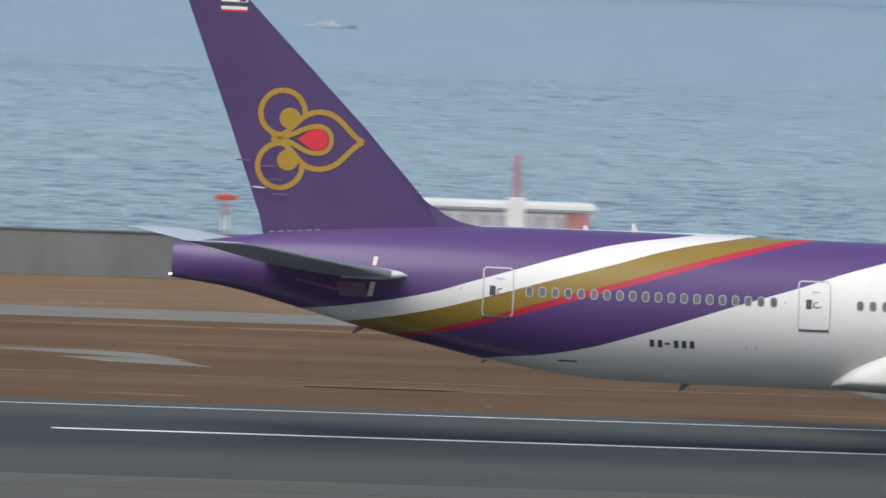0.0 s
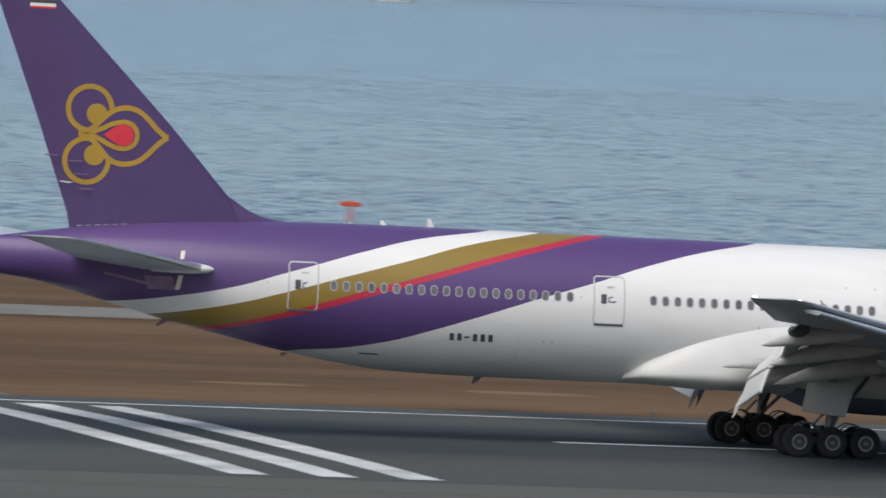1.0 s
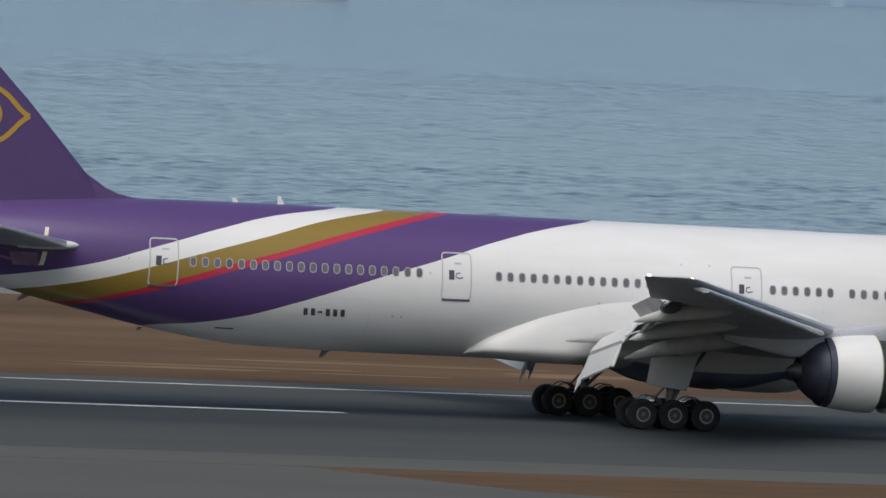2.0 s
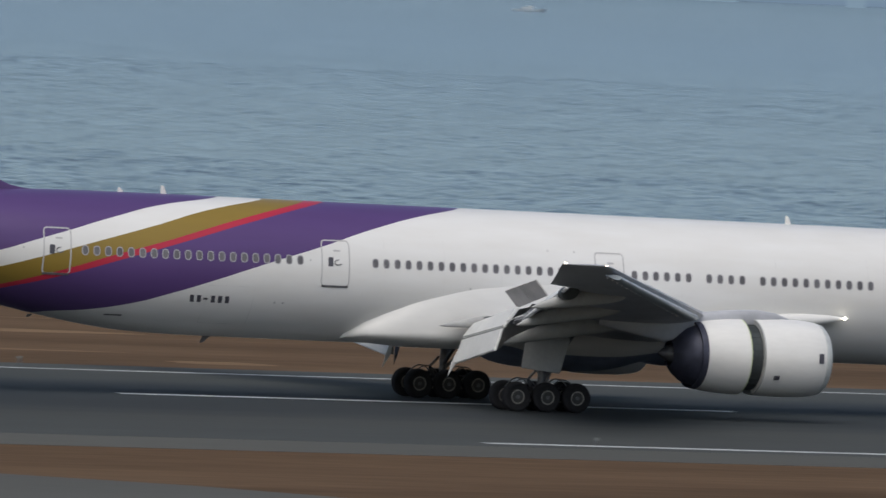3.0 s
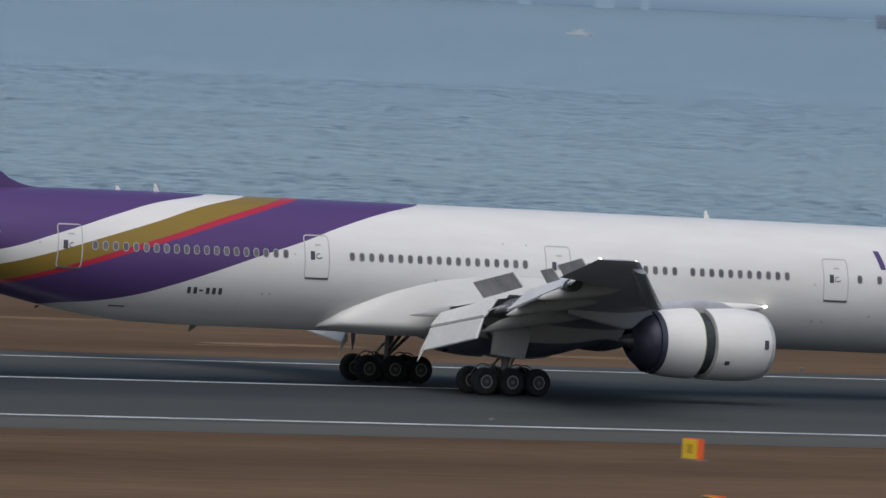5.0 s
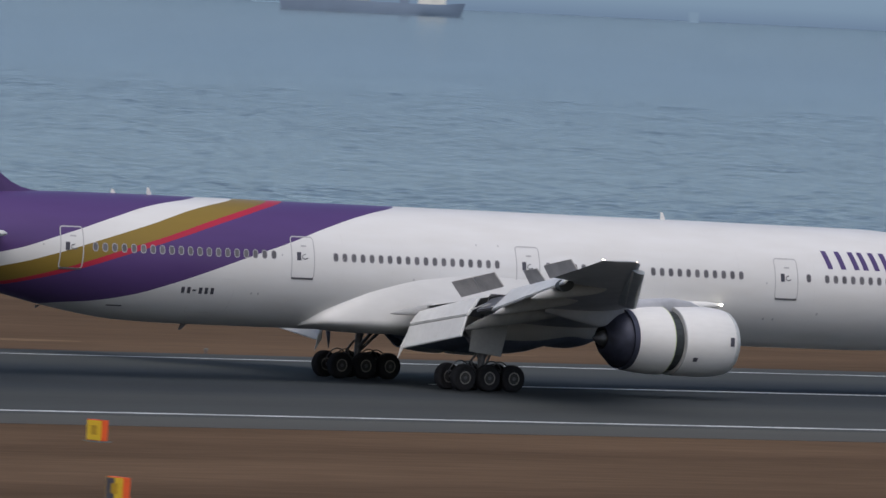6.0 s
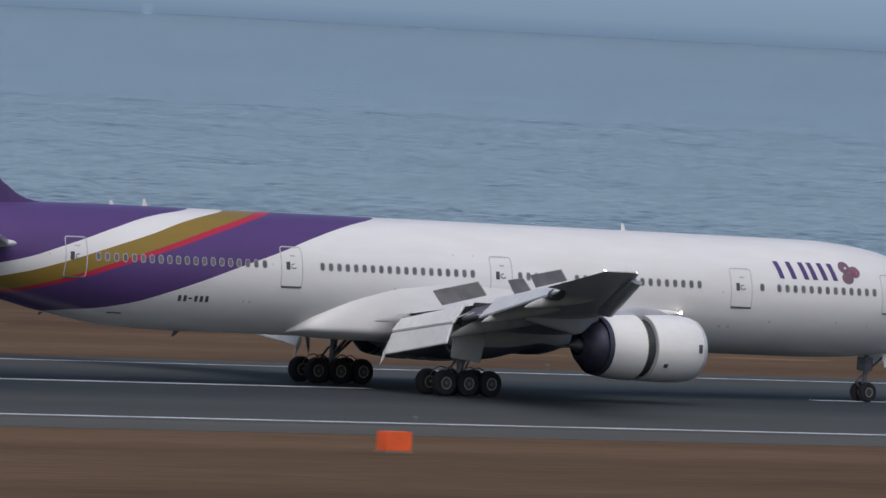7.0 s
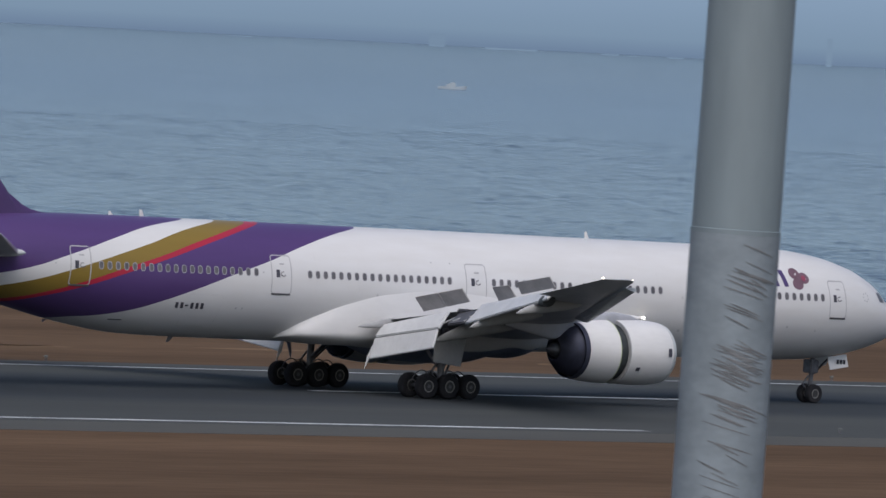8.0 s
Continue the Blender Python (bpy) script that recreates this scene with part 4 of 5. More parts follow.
def markings_on_body():
    # airline title as plain strokes, and a small three-lobed flower beside it
    for s0 in (14.35, 13.52, 12.68, 12.10, 11.40, 10.72):
        part("title_stroke", patch(s0 + 0.16, s0 - 0.16, 6.36, 7.24, 0.012, slant=0.24), M_LETTER, body, "purple slanted stroke of the airline title")
    for ds, dz in ((0.32, 0.27), (0.22, -0.28), (-0.32, 0.05)):
        bm = bmesh.new()
        bm.faces.new([bm.verts.new(skin(9.5 + ds + 0.40 * math.cos(2 * math.pi * k / 20), 6.80 + dz + 0.30 * math.sin(2 * math.pi * k / 20), 0.012 + 0.003 * ds)) for k in range(20)])
        part("title_flower", bm, M_MAROON, body, "dark maroon and grey flower petal")
    bm = bmesh.new()
    bm.faces.new([bm.verts.new(skin(9.22 + 0.17 * math.cos(2 * math.pi * k / 20), 6.84 + 0.15 * math.sin(2 * math.pi * k / 20), 0.026)) for k in range(20)])
    part("title_flower_heart", bm, M_FLOWERHEART, body, "dull red heart of the flower")
    for k in range(6):
        if k == 2:
            part("registration_bar", patch(52.42, 52.20, 3.90, 3.98, 0.012, n=2), M_DARKMARK, body)
        else:
            s = 53.05 - 0.335 * k
            part("registration_bar", patch(s, s - 0.19, 3.78, 4.09, 0.012, slant=0.05), M_DARKMARK, body)
    part("cargo_door", ribbon(rounded(50.05, 52.3, 2.85, 4.55, 0.1), 0.024, off=0.008), M_SEAM, airliner, "closed bulk cargo door")
    for s0 in (43.9, 41.0, 38.2, 35.0, 29.3, 24.6, 20.0, 15.3):     # butt joints of the skin
        part("skin_joint", ribbon([(s0, 3.0 + 0.25 * k) for k in range(17)], 0.014, False, 0.006), M_SEAM, airliner)
    part("outflow_vent", patch(55.9, 56.7, 3.0, 3.06, 0.014, n=1), M_DARKMARK, airliner)
    for s, z, r in ((47.5, 5.85, 0.04), (61.0, 5.85, 0.04), (35.9, 6.75, 0.04), (34.6, 6.75, 0.04), (18.3, 5.5, 0.05), (49.0, 3.9, 0.05), (48.6, 3.9, 0.05), (14.9, 4.05, 0.06), (17.5, 3.7, 0.06), (18.1, 3.7, 0.06), (8.2, 4.0, 0.04), (10.4, 4.15, 0.05), (39.7, 4.9, 0.05)):
        part("drain_port", patch(s - r, s + r, z - r, z + r, 0.012, n=1), M_LINE, body)
    for s in (53.4, 55.45, 22.7):
        h = 0.36 if s < 54 else 0.2
        part("blade_aerial", slab([(-s - 0.2, -0.03, 8.36), (-s + 0.13, -0.03, 8.36), (-s - 0.08, -0.03, 8.42 + h), (-s - 0.2, -0.03, 8.42 + h)], 0.06, (0, -1, 0)), M_WHITE, airliner, "white blade aerial on the crown")
    part("belly_aerial", slab([(-50.8, -0.03, 2.25), (-51.2, -0.03, 2.25), (-51.35, -0.03, 1.9), (-51.2, -0.03, 1.9)], 0.06, (0, -1, 0)), M_DARKMETAL, airliner)
    # flight deck side windows
    for s0, s1, z0, z1 in ((1.62, 1.95, 5.60, 5.86), (2.02, 2.42, 5.66, 6.10), (2.50, 2.92, 5.70, 6.22)):
        for side in (-1, 1):
            part("flight_deck_window", patch(s0, s1, z0, z1, 0.012, slant=0.12, side=side), M_PANE, airliner)
    for k in range(7):      # ring of small ports behind the flight deck
        a = 2 * math.pi * k / 7
        c, d = 4.25 + 0.22 * math.cos(a), 5.95 + 0.22 * math.sin(a)
        part("static_port", patch(c - 0.05, c + 0.05, d - 0.04, d + 0.04, 0.012, n=1), M_LINE, body)


markings_on_body()


# ---- undercarriage
wheels = []


def wheel_mesh(r, w):
    tyre = revolve([(x * w, rr * r) for x, rr in ((-0.5, 0.55), (-0.5, 0.82), (-0.42, 0.94), (-0.25, 0.995), (0.25, 0.995), (0.42, 0.94), (0.5, 0.82), (0.44, 0.52), (0, 0.5), (-0.44, 0.52))], 0, 0, 36, closed=True)
    rim = revolve([(x * w, rr * r) for x, rr in ((-0.42, 0.56), (-0.40, 0.44), (-0.22, 0.40), (-0.2, 0.2), (-0.4, 0.17), (-0.42, 0.05), (0.42, 0.05), (0.4, 0.17), (0.2, 0.2), (0.22, 0.40), (0.40, 0.44), (0.42, 0.56))], 0, 0, 36)
    for k in range(9):
        a = 2 * math.pi * k / 9
        for e in (-0.24, 0.24):
            c = Vector((e * w, 0.3 * r * math.cos(a), 0.3 * r * math.sin(a)))
            add_rod(rim, c - Vector((0.03, 0, 0)), c + Vector((0.03, 0, 0)), 0.05 * r / 0.6, n=8)
    turn = Matrix.Rotation(radians(90), 4, "Z")
    out = []
    ring = bmesh.new()
    for e in (1,):
        revolve([(e * x * w, rr * r) for x, rr in ((0.40, 0.39), (0.455, 0.40), (0.455, 0.465), (0.40, 0.47))], 0, 0, 36, bm=ring, closed=True)
    for nm, bm, m in (("tyre", tyre, M_TYRE), ("rim", rim, M_RIM), ("rim_edge", ring, M_RING)):
        bmesh.ops.transform(bm, matrix=turn, verts=bm.verts)
        me = bpy.data.meshes.new(nm)
        bmesh.ops.recalc_face_normals(bm, faces=bm.faces)
        bm.to_mesh(me)
        bm.free()
        me.materials.append(m)
        me.shade_smooth()
        me.set_sharp_from_angle(angle=radians(35))
        out.append(me)
    return out


def add_wheel(meshes, s, y, r, parent):
    w = new("wheel", meshes[1])
    w.parent = parent
    w.location = (-s, y, r + GEAR_DROP(s))
    t = new("tyre", meshes[0])
    t.parent = w
    e = new("rim_edge", meshes[2])
    e.parent = w
    wheels.append((w, r))


def main_gear(side, meshes):
    g = GEAR_DROP(37.1)
    y = side * 5.49
    bm = rod((-37.1, y, g + 0.75), (-36.95, y, 3.4), 0.17, 0.22, 16)
    add_rod(bm, (-37.08, y, g + 1.3), (-35.2, y - side * 0.9, 3.1), 0.08)
    add_rod(bm, (-37.08, y, g + 1.5), (-37.0, y - side * 2.4, 3.0), 0.09)
    add_rod(bm, (-37.35, y, g + 0.9), (-37.75, y, g + 1.4), 0.06)
    add_rod(bm, (-37.75, y, g + 1.4), (-37.3, y, g + 1.9), 0.06)
    leg = part("main_gear_leg", bm, M_DARKMETAL, airliner, "grey steel main undercarriage leg with braces")
    bm = rod((-35.5, y, g + 0.68), (-38.75, y, g + 0.68), 0.15, 0.15, 12)
    for s in (35.67, 37.12, 38.57):
        add_rod(bm, (-s, y - 0.95, GEAR_DROP(s) + 0.67), (-s, y + 0.95, GEAR_DROP(s) + 0.67), 0.09)
    part("bogie_beam", bm, M_DARKMETAL, leg)
    for dy in (-0.35, 0.35):        # hoses and brake rods looped over the bogie
        for s0, s1 in ((35.5, 36.85), (37.35, 38.75)):
            bm = bmesh.new()
            pts = [Vector((-(s0 + (s1 - s0) * k / 12), y + dy, g + 0.85 + 0.62 * math.sin(math.pi * k / 12) ** 0.7)) for k in range(13)]
            for p, q in zip(pts, pts[1:]):
                add_rod(bm, p, q, 0.03, n=6)
            part("brake_hose", bm, M_DARKMETAL, leg)
    part("brake_rod", rod((-35.7, y - side * 0.2, g + 1.05), (-38.5, y - side * 0.2, g + 1.05), 0.035, n=8), M_DARKMETAL, leg)
    part("retraction_jack", rod((-37.0, y + side * 0.25, g + 1.2), (-36.2, y + side * 0.4, 2.9), 0.06, n=10), M_DARKMETAL, leg)
    if side > 0:
        part("gear_door", slab([(-40.3, 7.0, 1.95), (-39.9, 5.6, 2.25), (-40.1, 4.2, 1.92), (-40.15, 4.1, 1.55)], 0.06, (0, side, 0)), M_WINGLIGHT, airliner, "pale hanging undercarriage door")
        part("door_arm", slab([(-40.25, 3.8, 2.3), (-39.9, 3.8, 2.3), (-40.5, 2.9, 1.55), (-40.8, 2.55, 1.15)], 0.06, (0, side, 0)), M_DARKMETAL, airliner)
    else:
        part("gear_door", slab([(-38.35, side * 6.45, 2.85), (-36.2, side * 6.45, 2.95), (-36.75, side * 6.75, 1.42), (-38.65, side * 6.75, 1.62)], 0.07, (0, side, 0)), M_CANOE, airliner, "pale hanging undercarriage door")
    for s in (35.67, 37.12, 38.57):
        for dy in (-0.70, 0.70):
            add_wheel(meshes, s, y + dy, 0.67, airliner)


def nose_gear():
    g = GEAR_DROP(5.9)
    bm = rod((-5.9, 0, g + 0.5), (-5.8, 0, 2.7), 0.11, 0.15, 14)
    add_rod(bm, (-5.85, 0, g + 1.5), (-4.3, 0, 2.7), 0.06)
    add_rod(bm, (-5.9, -0.42, g + 0.53), (-5.9, 0.42, g + 0.53), 0.07)
    add_rod(bm, (-6.1, 0, g + 0.7), (-6.45, 0, g + 1.05), 0.05)
    add_rod(bm, (-6.45, 0, g + 1.05), (-6.05, 0, g + 1.5), 0.05)
    add_box(bm, -6.2, -5.6, -0.35, 0.35, 1.6, 2.35, 0.05)
    leg = part("nose_gear_leg", bm, M_DARKMETAL, airliner, "grey steel nose undercarriage leg")
    for side in (-1, 1):
        d = part("nose_gear_door", slab([(-5.35, side * 0.72, 2.55), (-3.95, side * 0.72, 2.75), (-3.95, side * 0.95, 2.05), (-5.3, side * 0.95, 1.85)], 0.05, (0, side, 0)), M_WHITE, airliner, "white open nose gear door")
        if side < 0:
            for k in range(3):
                s = 4.82 - 0.24 * k
                part("door_bar", box(-s, -s + 0.16, -0.92, -0.905, 2.18, 2.42), M_DARKMARK, d)
    meshes = wheel_mesh(0.53, 0.40)
    for y in (-0.34, 0.34):
        add_wheel(meshes, 5.9, y, 0.53, airliner)


MAIN_WHEEL = wheel_mesh(0.67, 0.50)
for sd in (-1, 1):
    main_gear(sd, MAIN_WHEEL)
nose_gear()

# ---------------------------------------------------------------- the airfield beyond the runway
def strip(name, left, right, z, thick, material, label, category, kind="structure", group=""):
    """A laid surface between two lines of (x, y) points."""
    bm = bmesh.new()
    rows = []
    for (ax, ay), (bx, by) in zip(left, right):
        rows.append([bm.verts.new((ax, ay, z)), bm.verts.new((bx, by, z)), bm.verts.new((bx, by, z - thick)), bm.verts.new((ax, ay, z - thick))])
    for p, q in zip(rows, rows[1:]):
        for i in range(4):
            bm.faces.new((p[i], p[(i + 1) % 4], q[(i + 1) % 4], q[i]))
    bm.faces.new(rows[0])
    bm.faces.new(rows[-1][::-1])
    return tagged(mesh_object(name, bm, material, False), label, category, group, kind)


def smooth_line(points, n=10):
    """Points (x, y) with a rounder course, by y."""
    pts = sorted((y, x) for x, y in points)
    y0, y1 = pts[0][0], pts[-1][0]
    return [(catmull(pts, y0 + (y1 - y0) * k / n)[0], y0 + (y1 - y0) * k / n) for k in range(n + 1)]


def airfield():
    for dx, far in ((-0.45, 0.9), (3.1, 0.8), (6.5, 0.75)):
        mid = smooth_line([(86.3 + dx + far, 451.5), (87.4 + dx + 0.55 * far, 438), (87.9 + dx, 422), (87.85 + dx, 406), (87.55 + dx, 392.6)], 14)
        strip("crossing_stripe", [(x - 0.75, y) for x, y in mid], [(x + 0.75, y) for x, y in mid], 0.026, 0.02, M_EDGEPAINT, "broad white stripe painted across the runway", "runway marking", group="crossing stripes")
    left = smooth_line([(87.0, 572), (86.6, 556), (85.3, 520), (84.9, 485), (87.8, 459.6)])
    right = smooth_line([(91.4, 572), (90.7, 556), (89.4, 525), (88.7, 491), (91.2, 459.6)])
    strip("access_road", left, right, 0.018, 0.1, M_ROAD, "narrow grey access road across the grass", "road")
    strip("service_road", [(-900, 571), (40, 571), (96, 571), (1500, 571)], [(-900, 589), (40, 589), (96, 588), (1500, 589)], 0.014, 0.1, M_PATH, "pale concrete service road behind the grass", "road")
    strip("pad", [(45.0, 521.5), (49.6, 522), (52.4, 519)], [(45.0, 520.2), (50.5, 514), (54.0, 511)], 0.014, 0.1, M_PATH, "pale concrete pad in the grass", "pad")
    strip("pad_edge", [(47.5, 512), (49.4, 507)], [(53.0, 513.5), (54.2, 503.5)], 0.012, 0.1, M_PATH, "pale concrete pad in the grass", "pad")
    strip("kerb_strip", [(-900, 491.8), (86, 491.8)], [(-900, 491.3), (86, 491.3)], 0.03, 0.1, M_ROAD, "narrow worn concrete strip in the grass", "kerb")
    rim = smooth_line([(125, 381.5), (128, 372), (132.5, 363), (138.8, 357.2), (145.4, 354.2), (149.9, 348.9), (155, 338), (158, 320), (160, 300)], 6)
    strip("taxiway", [(-900, y) for x, y in rim], rim, 0.012, 0.3, M_SHOULDER, "grey asphalt taxiway joining the runway", "taxiway")
    strip("apron", [(72.4, 589.2), (100, 589.2)], [(72.4, 603), (100, 603)], 0.012, 0.1, M_ROAD, "worn grey asphalt apron before the shed", "apron")
    strip("verge", [(-900, 589.2), (72.4, 589.2)], [(-900, 648), (72.4, 648)], 0.010, 0.1, M_STRAW, "bleached tan grass verge before the sea wall", "grass verge")
    # patches of bleached and darker grass, worn by mowing
    rnd = random.Random(4)
    for k in range(60):
        x, y = rnd.uniform(20, 460), rnd.choice((rnd.uniform(465, 488), rnd.uniform(494, 568)))
        if y < 379 and x < 178 or 83 < x < 93:
            continue
        lx, ly = rnd.uniform(2.5, 9), rnd.uniform(0.6, 2.2)
        n = 14
        ring = [(x + lx * math.cos(2 * math.pi * j / n) * rnd.uniform(0.75, 1.1), y + ly * math.sin(2 * math.pi * j / n) * rnd.uniform(0.7, 1.1)) for j in range(n)]
        bm = bmesh.new()
        top = [bm.verts.new((px, py, 0.006)) for px, py in ring]
        bm.faces.new(top)
        tagged(mesh_object("grass_patch", bm, M_STRAW, False), "patch of bleached dry grass", "grass patch", "grass patches", "structure")


M_STRAW = surface("bleached_straw_grass", (0.170, 0.112, 0.064), 0.95, vary=0.25, scale=0.3, fine=3, stretch=(0.3, 1, 1), spec=0.1)
airfield()


def sea_wall():
    w = thing("sea_wall", pose(0, 650, 0), "long weathered grey concrete sea wall panels", "wall")
    for k in range(24):
        x = 73.5 - 6.0 * (k + 1)
        part("wall_panel", box(x + 0.03, x + 5.97, -0.2, 0.2, -0.1, 2.75 + 0.012 * (k % 3), bevel=0.03), M_CONCRETE, w)
    part("coping", box(-70.5, 73.5, -0.28, 0.28, 2.77, 2.92, bevel=0.03), M_CONCRETE, w)


def shed():
    s = thing("shed", pose(0, 603, 0), "cream walled airfield shed with a pale grey sheet roof", "shed")
    part("wall", box(73, 96.6, 0, 9, -0.1, 4.28), M_SHEDWALL, s)
    bm = bmesh.new()
    sec = [(-0.6, 4.2), (-0.6, 4.36), (4.5, 4.95), (9.6, 4.36), (9.6, 4.2), (4.5, 4.75)]
    loft([[(x, y, z) for y, z in sec] for x in (72.5, 97.1)], True, bm)
    part("roof", bm, M_SHEDROOF, s)
    for x0, x1, h in ((74.5, 76.1, 2.45), (91.3, 94.0, 2.3), (80.5, 83.1, 2.3)):
        d = part("shutter_door", box(x0, x1, -0.06, 0.05, 0, h, bevel=0.02), M_SHUTTER, s, "closed grey roller shutter")
        for k in range(1, 7):
            part("shutter_rib", box(x0 + 0.05, x1 - 0.05, -0.085, -0.06, h * k / 7 - 0.02, h * k / 7 + 0.02), M_SHUTTER, d)
        part("hood", box(x0 - 0.2, x1 + 0.2, -0.5, 0, h + 0.08, h + 0.2, bevel=0.02), M_SHEDWALL, d)
    for x in (78.6, 88.0):
        part("wall_vent", box(x, x + 0.9, -0.08, 0.02, 2.6, 3.1, bevel=0.02), M_SHUTTER, s)
    part("gutter", box(72.6, 97.0, -0.68, -0.56, 4.12, 4.24, bevel=0.03), M_SHUTTER, s, "dark gutter along the eaves")
    part("rail", box(73, 96, -0.9, -0.84, 0.95, 1.02), M_DARKMETAL, s)
    part("rail", box(73, 96, -0.9, -0.84, 0.45, 0.52), M_DARKMETAL, s)
    for k in range(12):
        part("rail_post", box(73.5 + 1.95 * k, 73.58 + 1.95 * k, -0.9, -0.84, 0, 1.02), M_DARKMETAL, s)
    part("annexe", box(96.6, 99.0, 4, 8.5, -0.1, 2.6, bevel=0.03), M_CONCRETE, s)


def red_mast(x, y):
    m = thing("obstacle_mast", pose(x, y, 0), "slim red and white mast with a red bar on top", "mast", "red topped masts")
    for k in range(5):
        z0, z1 = k * 0.99, (k + 1) * 0.99
        for dx, dy in ((-0.16, -0.16), (0.16, -0.16), (0.16, 0.16), (-0.16, 0.16)):
            part("stanchion", rod((dx, dy, z0), (dx, dy, z1), 0.025, n=6), M_REDMAST if k % 2 == 0 else M_WHITE, m)
        part("brace", rod((-0.16, -0.16, z0), (0.16, -0.16, z1), 0.018, n=6), M_REDMAST if k % 2 == 0 else M_WHITE, m)
    part("top_bar", box(-0.68, 0.68, -0.12, 0.12, 4.95, 5.25, bevel=0.04), M_REDMAST, m, "red bar on top")
    part("lamp", rod((0, 0, 5.25), (0, 0, 5.42), 0.09, 0.06), M_REDMAST, m)


def tall_mast():
    m = thing("aerial_mast", pose(87.4, 640, 0), "white cabinet mast carrying a red lattice aerial", "mast")
    part("column", rod((0, 0, 0), (0, 0, 4.1), 0.5, 0.45), M_WHITE, m)
    part("cabinet", box(-0.55, 0.55, -0.4, 0.4, 4.05, 6.05, bevel=0.05), M_WHITE, m)
    for dx, dy in ((-0.2, -0.2), (0.2, -0.2), (0, 0.22)):
        part("lattice_leg", rod((dx, dy, 6.05), (dx * 0.5, dy * 0.5, 8.6), 0.035, n=6), M_REDMAST, m)
    for k in range(6):
        z = 6.2 + 0.4 * k
        part("lattice_brace", rod((-0.2, -0.2, z), (0.19, -0.19, z + 0.38), 0.02, n=6), M_REDMAST, m)


def field_things():
    c = thing("utility_cabinet", pose(96.3, 582, 0), "small white utility cabinet beside the service road", "cabinet")
    part("body", box(-0.75, 0.75, -0.4, 0.4, 0.1, 0.95, bevel=0.03), M_WHITE, c)
    part("plinth", box(-0.8, 0.8, -0.45, 0.45, 0, 0.1), M_CONCRETE, c)
    part("lid", box(-0.8, 0.8, -0.45, 0.45, 0.95, 1.0, bevel=0.015), M_SHEDWALL, c)
    b = thing("marker_board", pose(102.3, 539.5, 0), "orange box marker standing in dry grass", "marker board")
    part("panel", box(-1.3, 1.3, -0.25, 0.25, 0.2, 1.35, bevel=0.04), M_ORANGE, b)
    for x in (-1.0, 1.0):
        part("foot", box(x - 0.06, x + 0.06, -0.2, 0.2, 0, 0.22), M_DARKMETAL, b)
    d = thing("striped_drum", pose(101.3, 524.5, 0), "red and white banded drum marker in dry grass", "marker drum")
    for k in range(4):
        part("band", revolve_up([(0.58, 0.66 * k), (0.6, 0.66 * k + 0.05), (0.6, 0.66 * k + 0.61), (0.58, 0.66 * k + 0.66)]), M_ORANGE if k % 2 == 0 else M_WHITE, d)
    b = thing("distance_marker", pose(275.3, 366.7, 0), "bright orange box marker beside the runway", "marker box")
    part("panel", box(-0.74, 0.74, -0.32, 0.32, 0.06, 0.92, bevel=0.03), M_ORANGE, b)
    part("base", box(-0.8, 0.8, -0.38, 0.38, 0, 0.06), M_CONCRETE, b)
    for x, y, dark in ((232.2, 367.7, False), (206.0, 324.6, True)):
        s = thing("airfield_sign", pose(x, y, 0, 0, 0, 3), "yellow faced airfield sign with an orange side" if not dark else "black and yellow airfield sign with an orange side", "airfield sign", "airfield signs")
        part("box", box(-0.16, 0.16, -0.55, 0.55, 0.05, 0.92, bevel=0.025), M_ORANGE, s)
        f = part("face", box(-0.175, -0.16, -0.52, 0.52, 0.08, 0.89), M_YELLOW, s, "yellow face")
        part("figure_bar", box(-0.185, -0.175, -0.2, 0.2, 0.3, 0.68), M_OCHRE, f)
        if dark:
            part("dark_field", box(-0.183, -0.175, 0.0, 0.5, 0.1, 0.87), M_DARKMARK, f)
        part("base", box(-0.3, 0.3, -0.6, 0.6, 0, 0.05), M_CONCRETE, s)
    for k in range(9):
        for y in (394.3, 460.4):
            x = 62.0 + 58.8 * k
            if y < 400 and x < 170:
                continue
            l = thing("runway_lamp", pose(x, y, 0.0), "small pale raised runway edge lamp", "runway lamp", "runway edge lamps")
            part("stem", rod((0, 0, 0), (0, 0, 0.2), 0.06, n=10), M_DARKMETAL, l)
            part("lens", revolve_up([(0.09, 0.2), (0.1, 0.24), (0.08, 0.3), (0.04, 0.33)], 14), M_CONCRETE, l)


def revolve_up(profile, n=24):
    """Turns (radius, height) pairs round an upright axis."""
    return loft([[(r * math.cos(2 * math.pi * k / n), r * math.sin(2 * math.pi * k / n), z) for k in range(n)] for r, z in profile])


M_OCHRE = surface("ochre_marking_paint", (0.40, 0.24, 0.01), 0.5, vary=0.15, scale=4)
sea_wall()
shed()
red_mast(71.0, 655)
red_mast(151.2, 655)
tall_mast()
field_things()


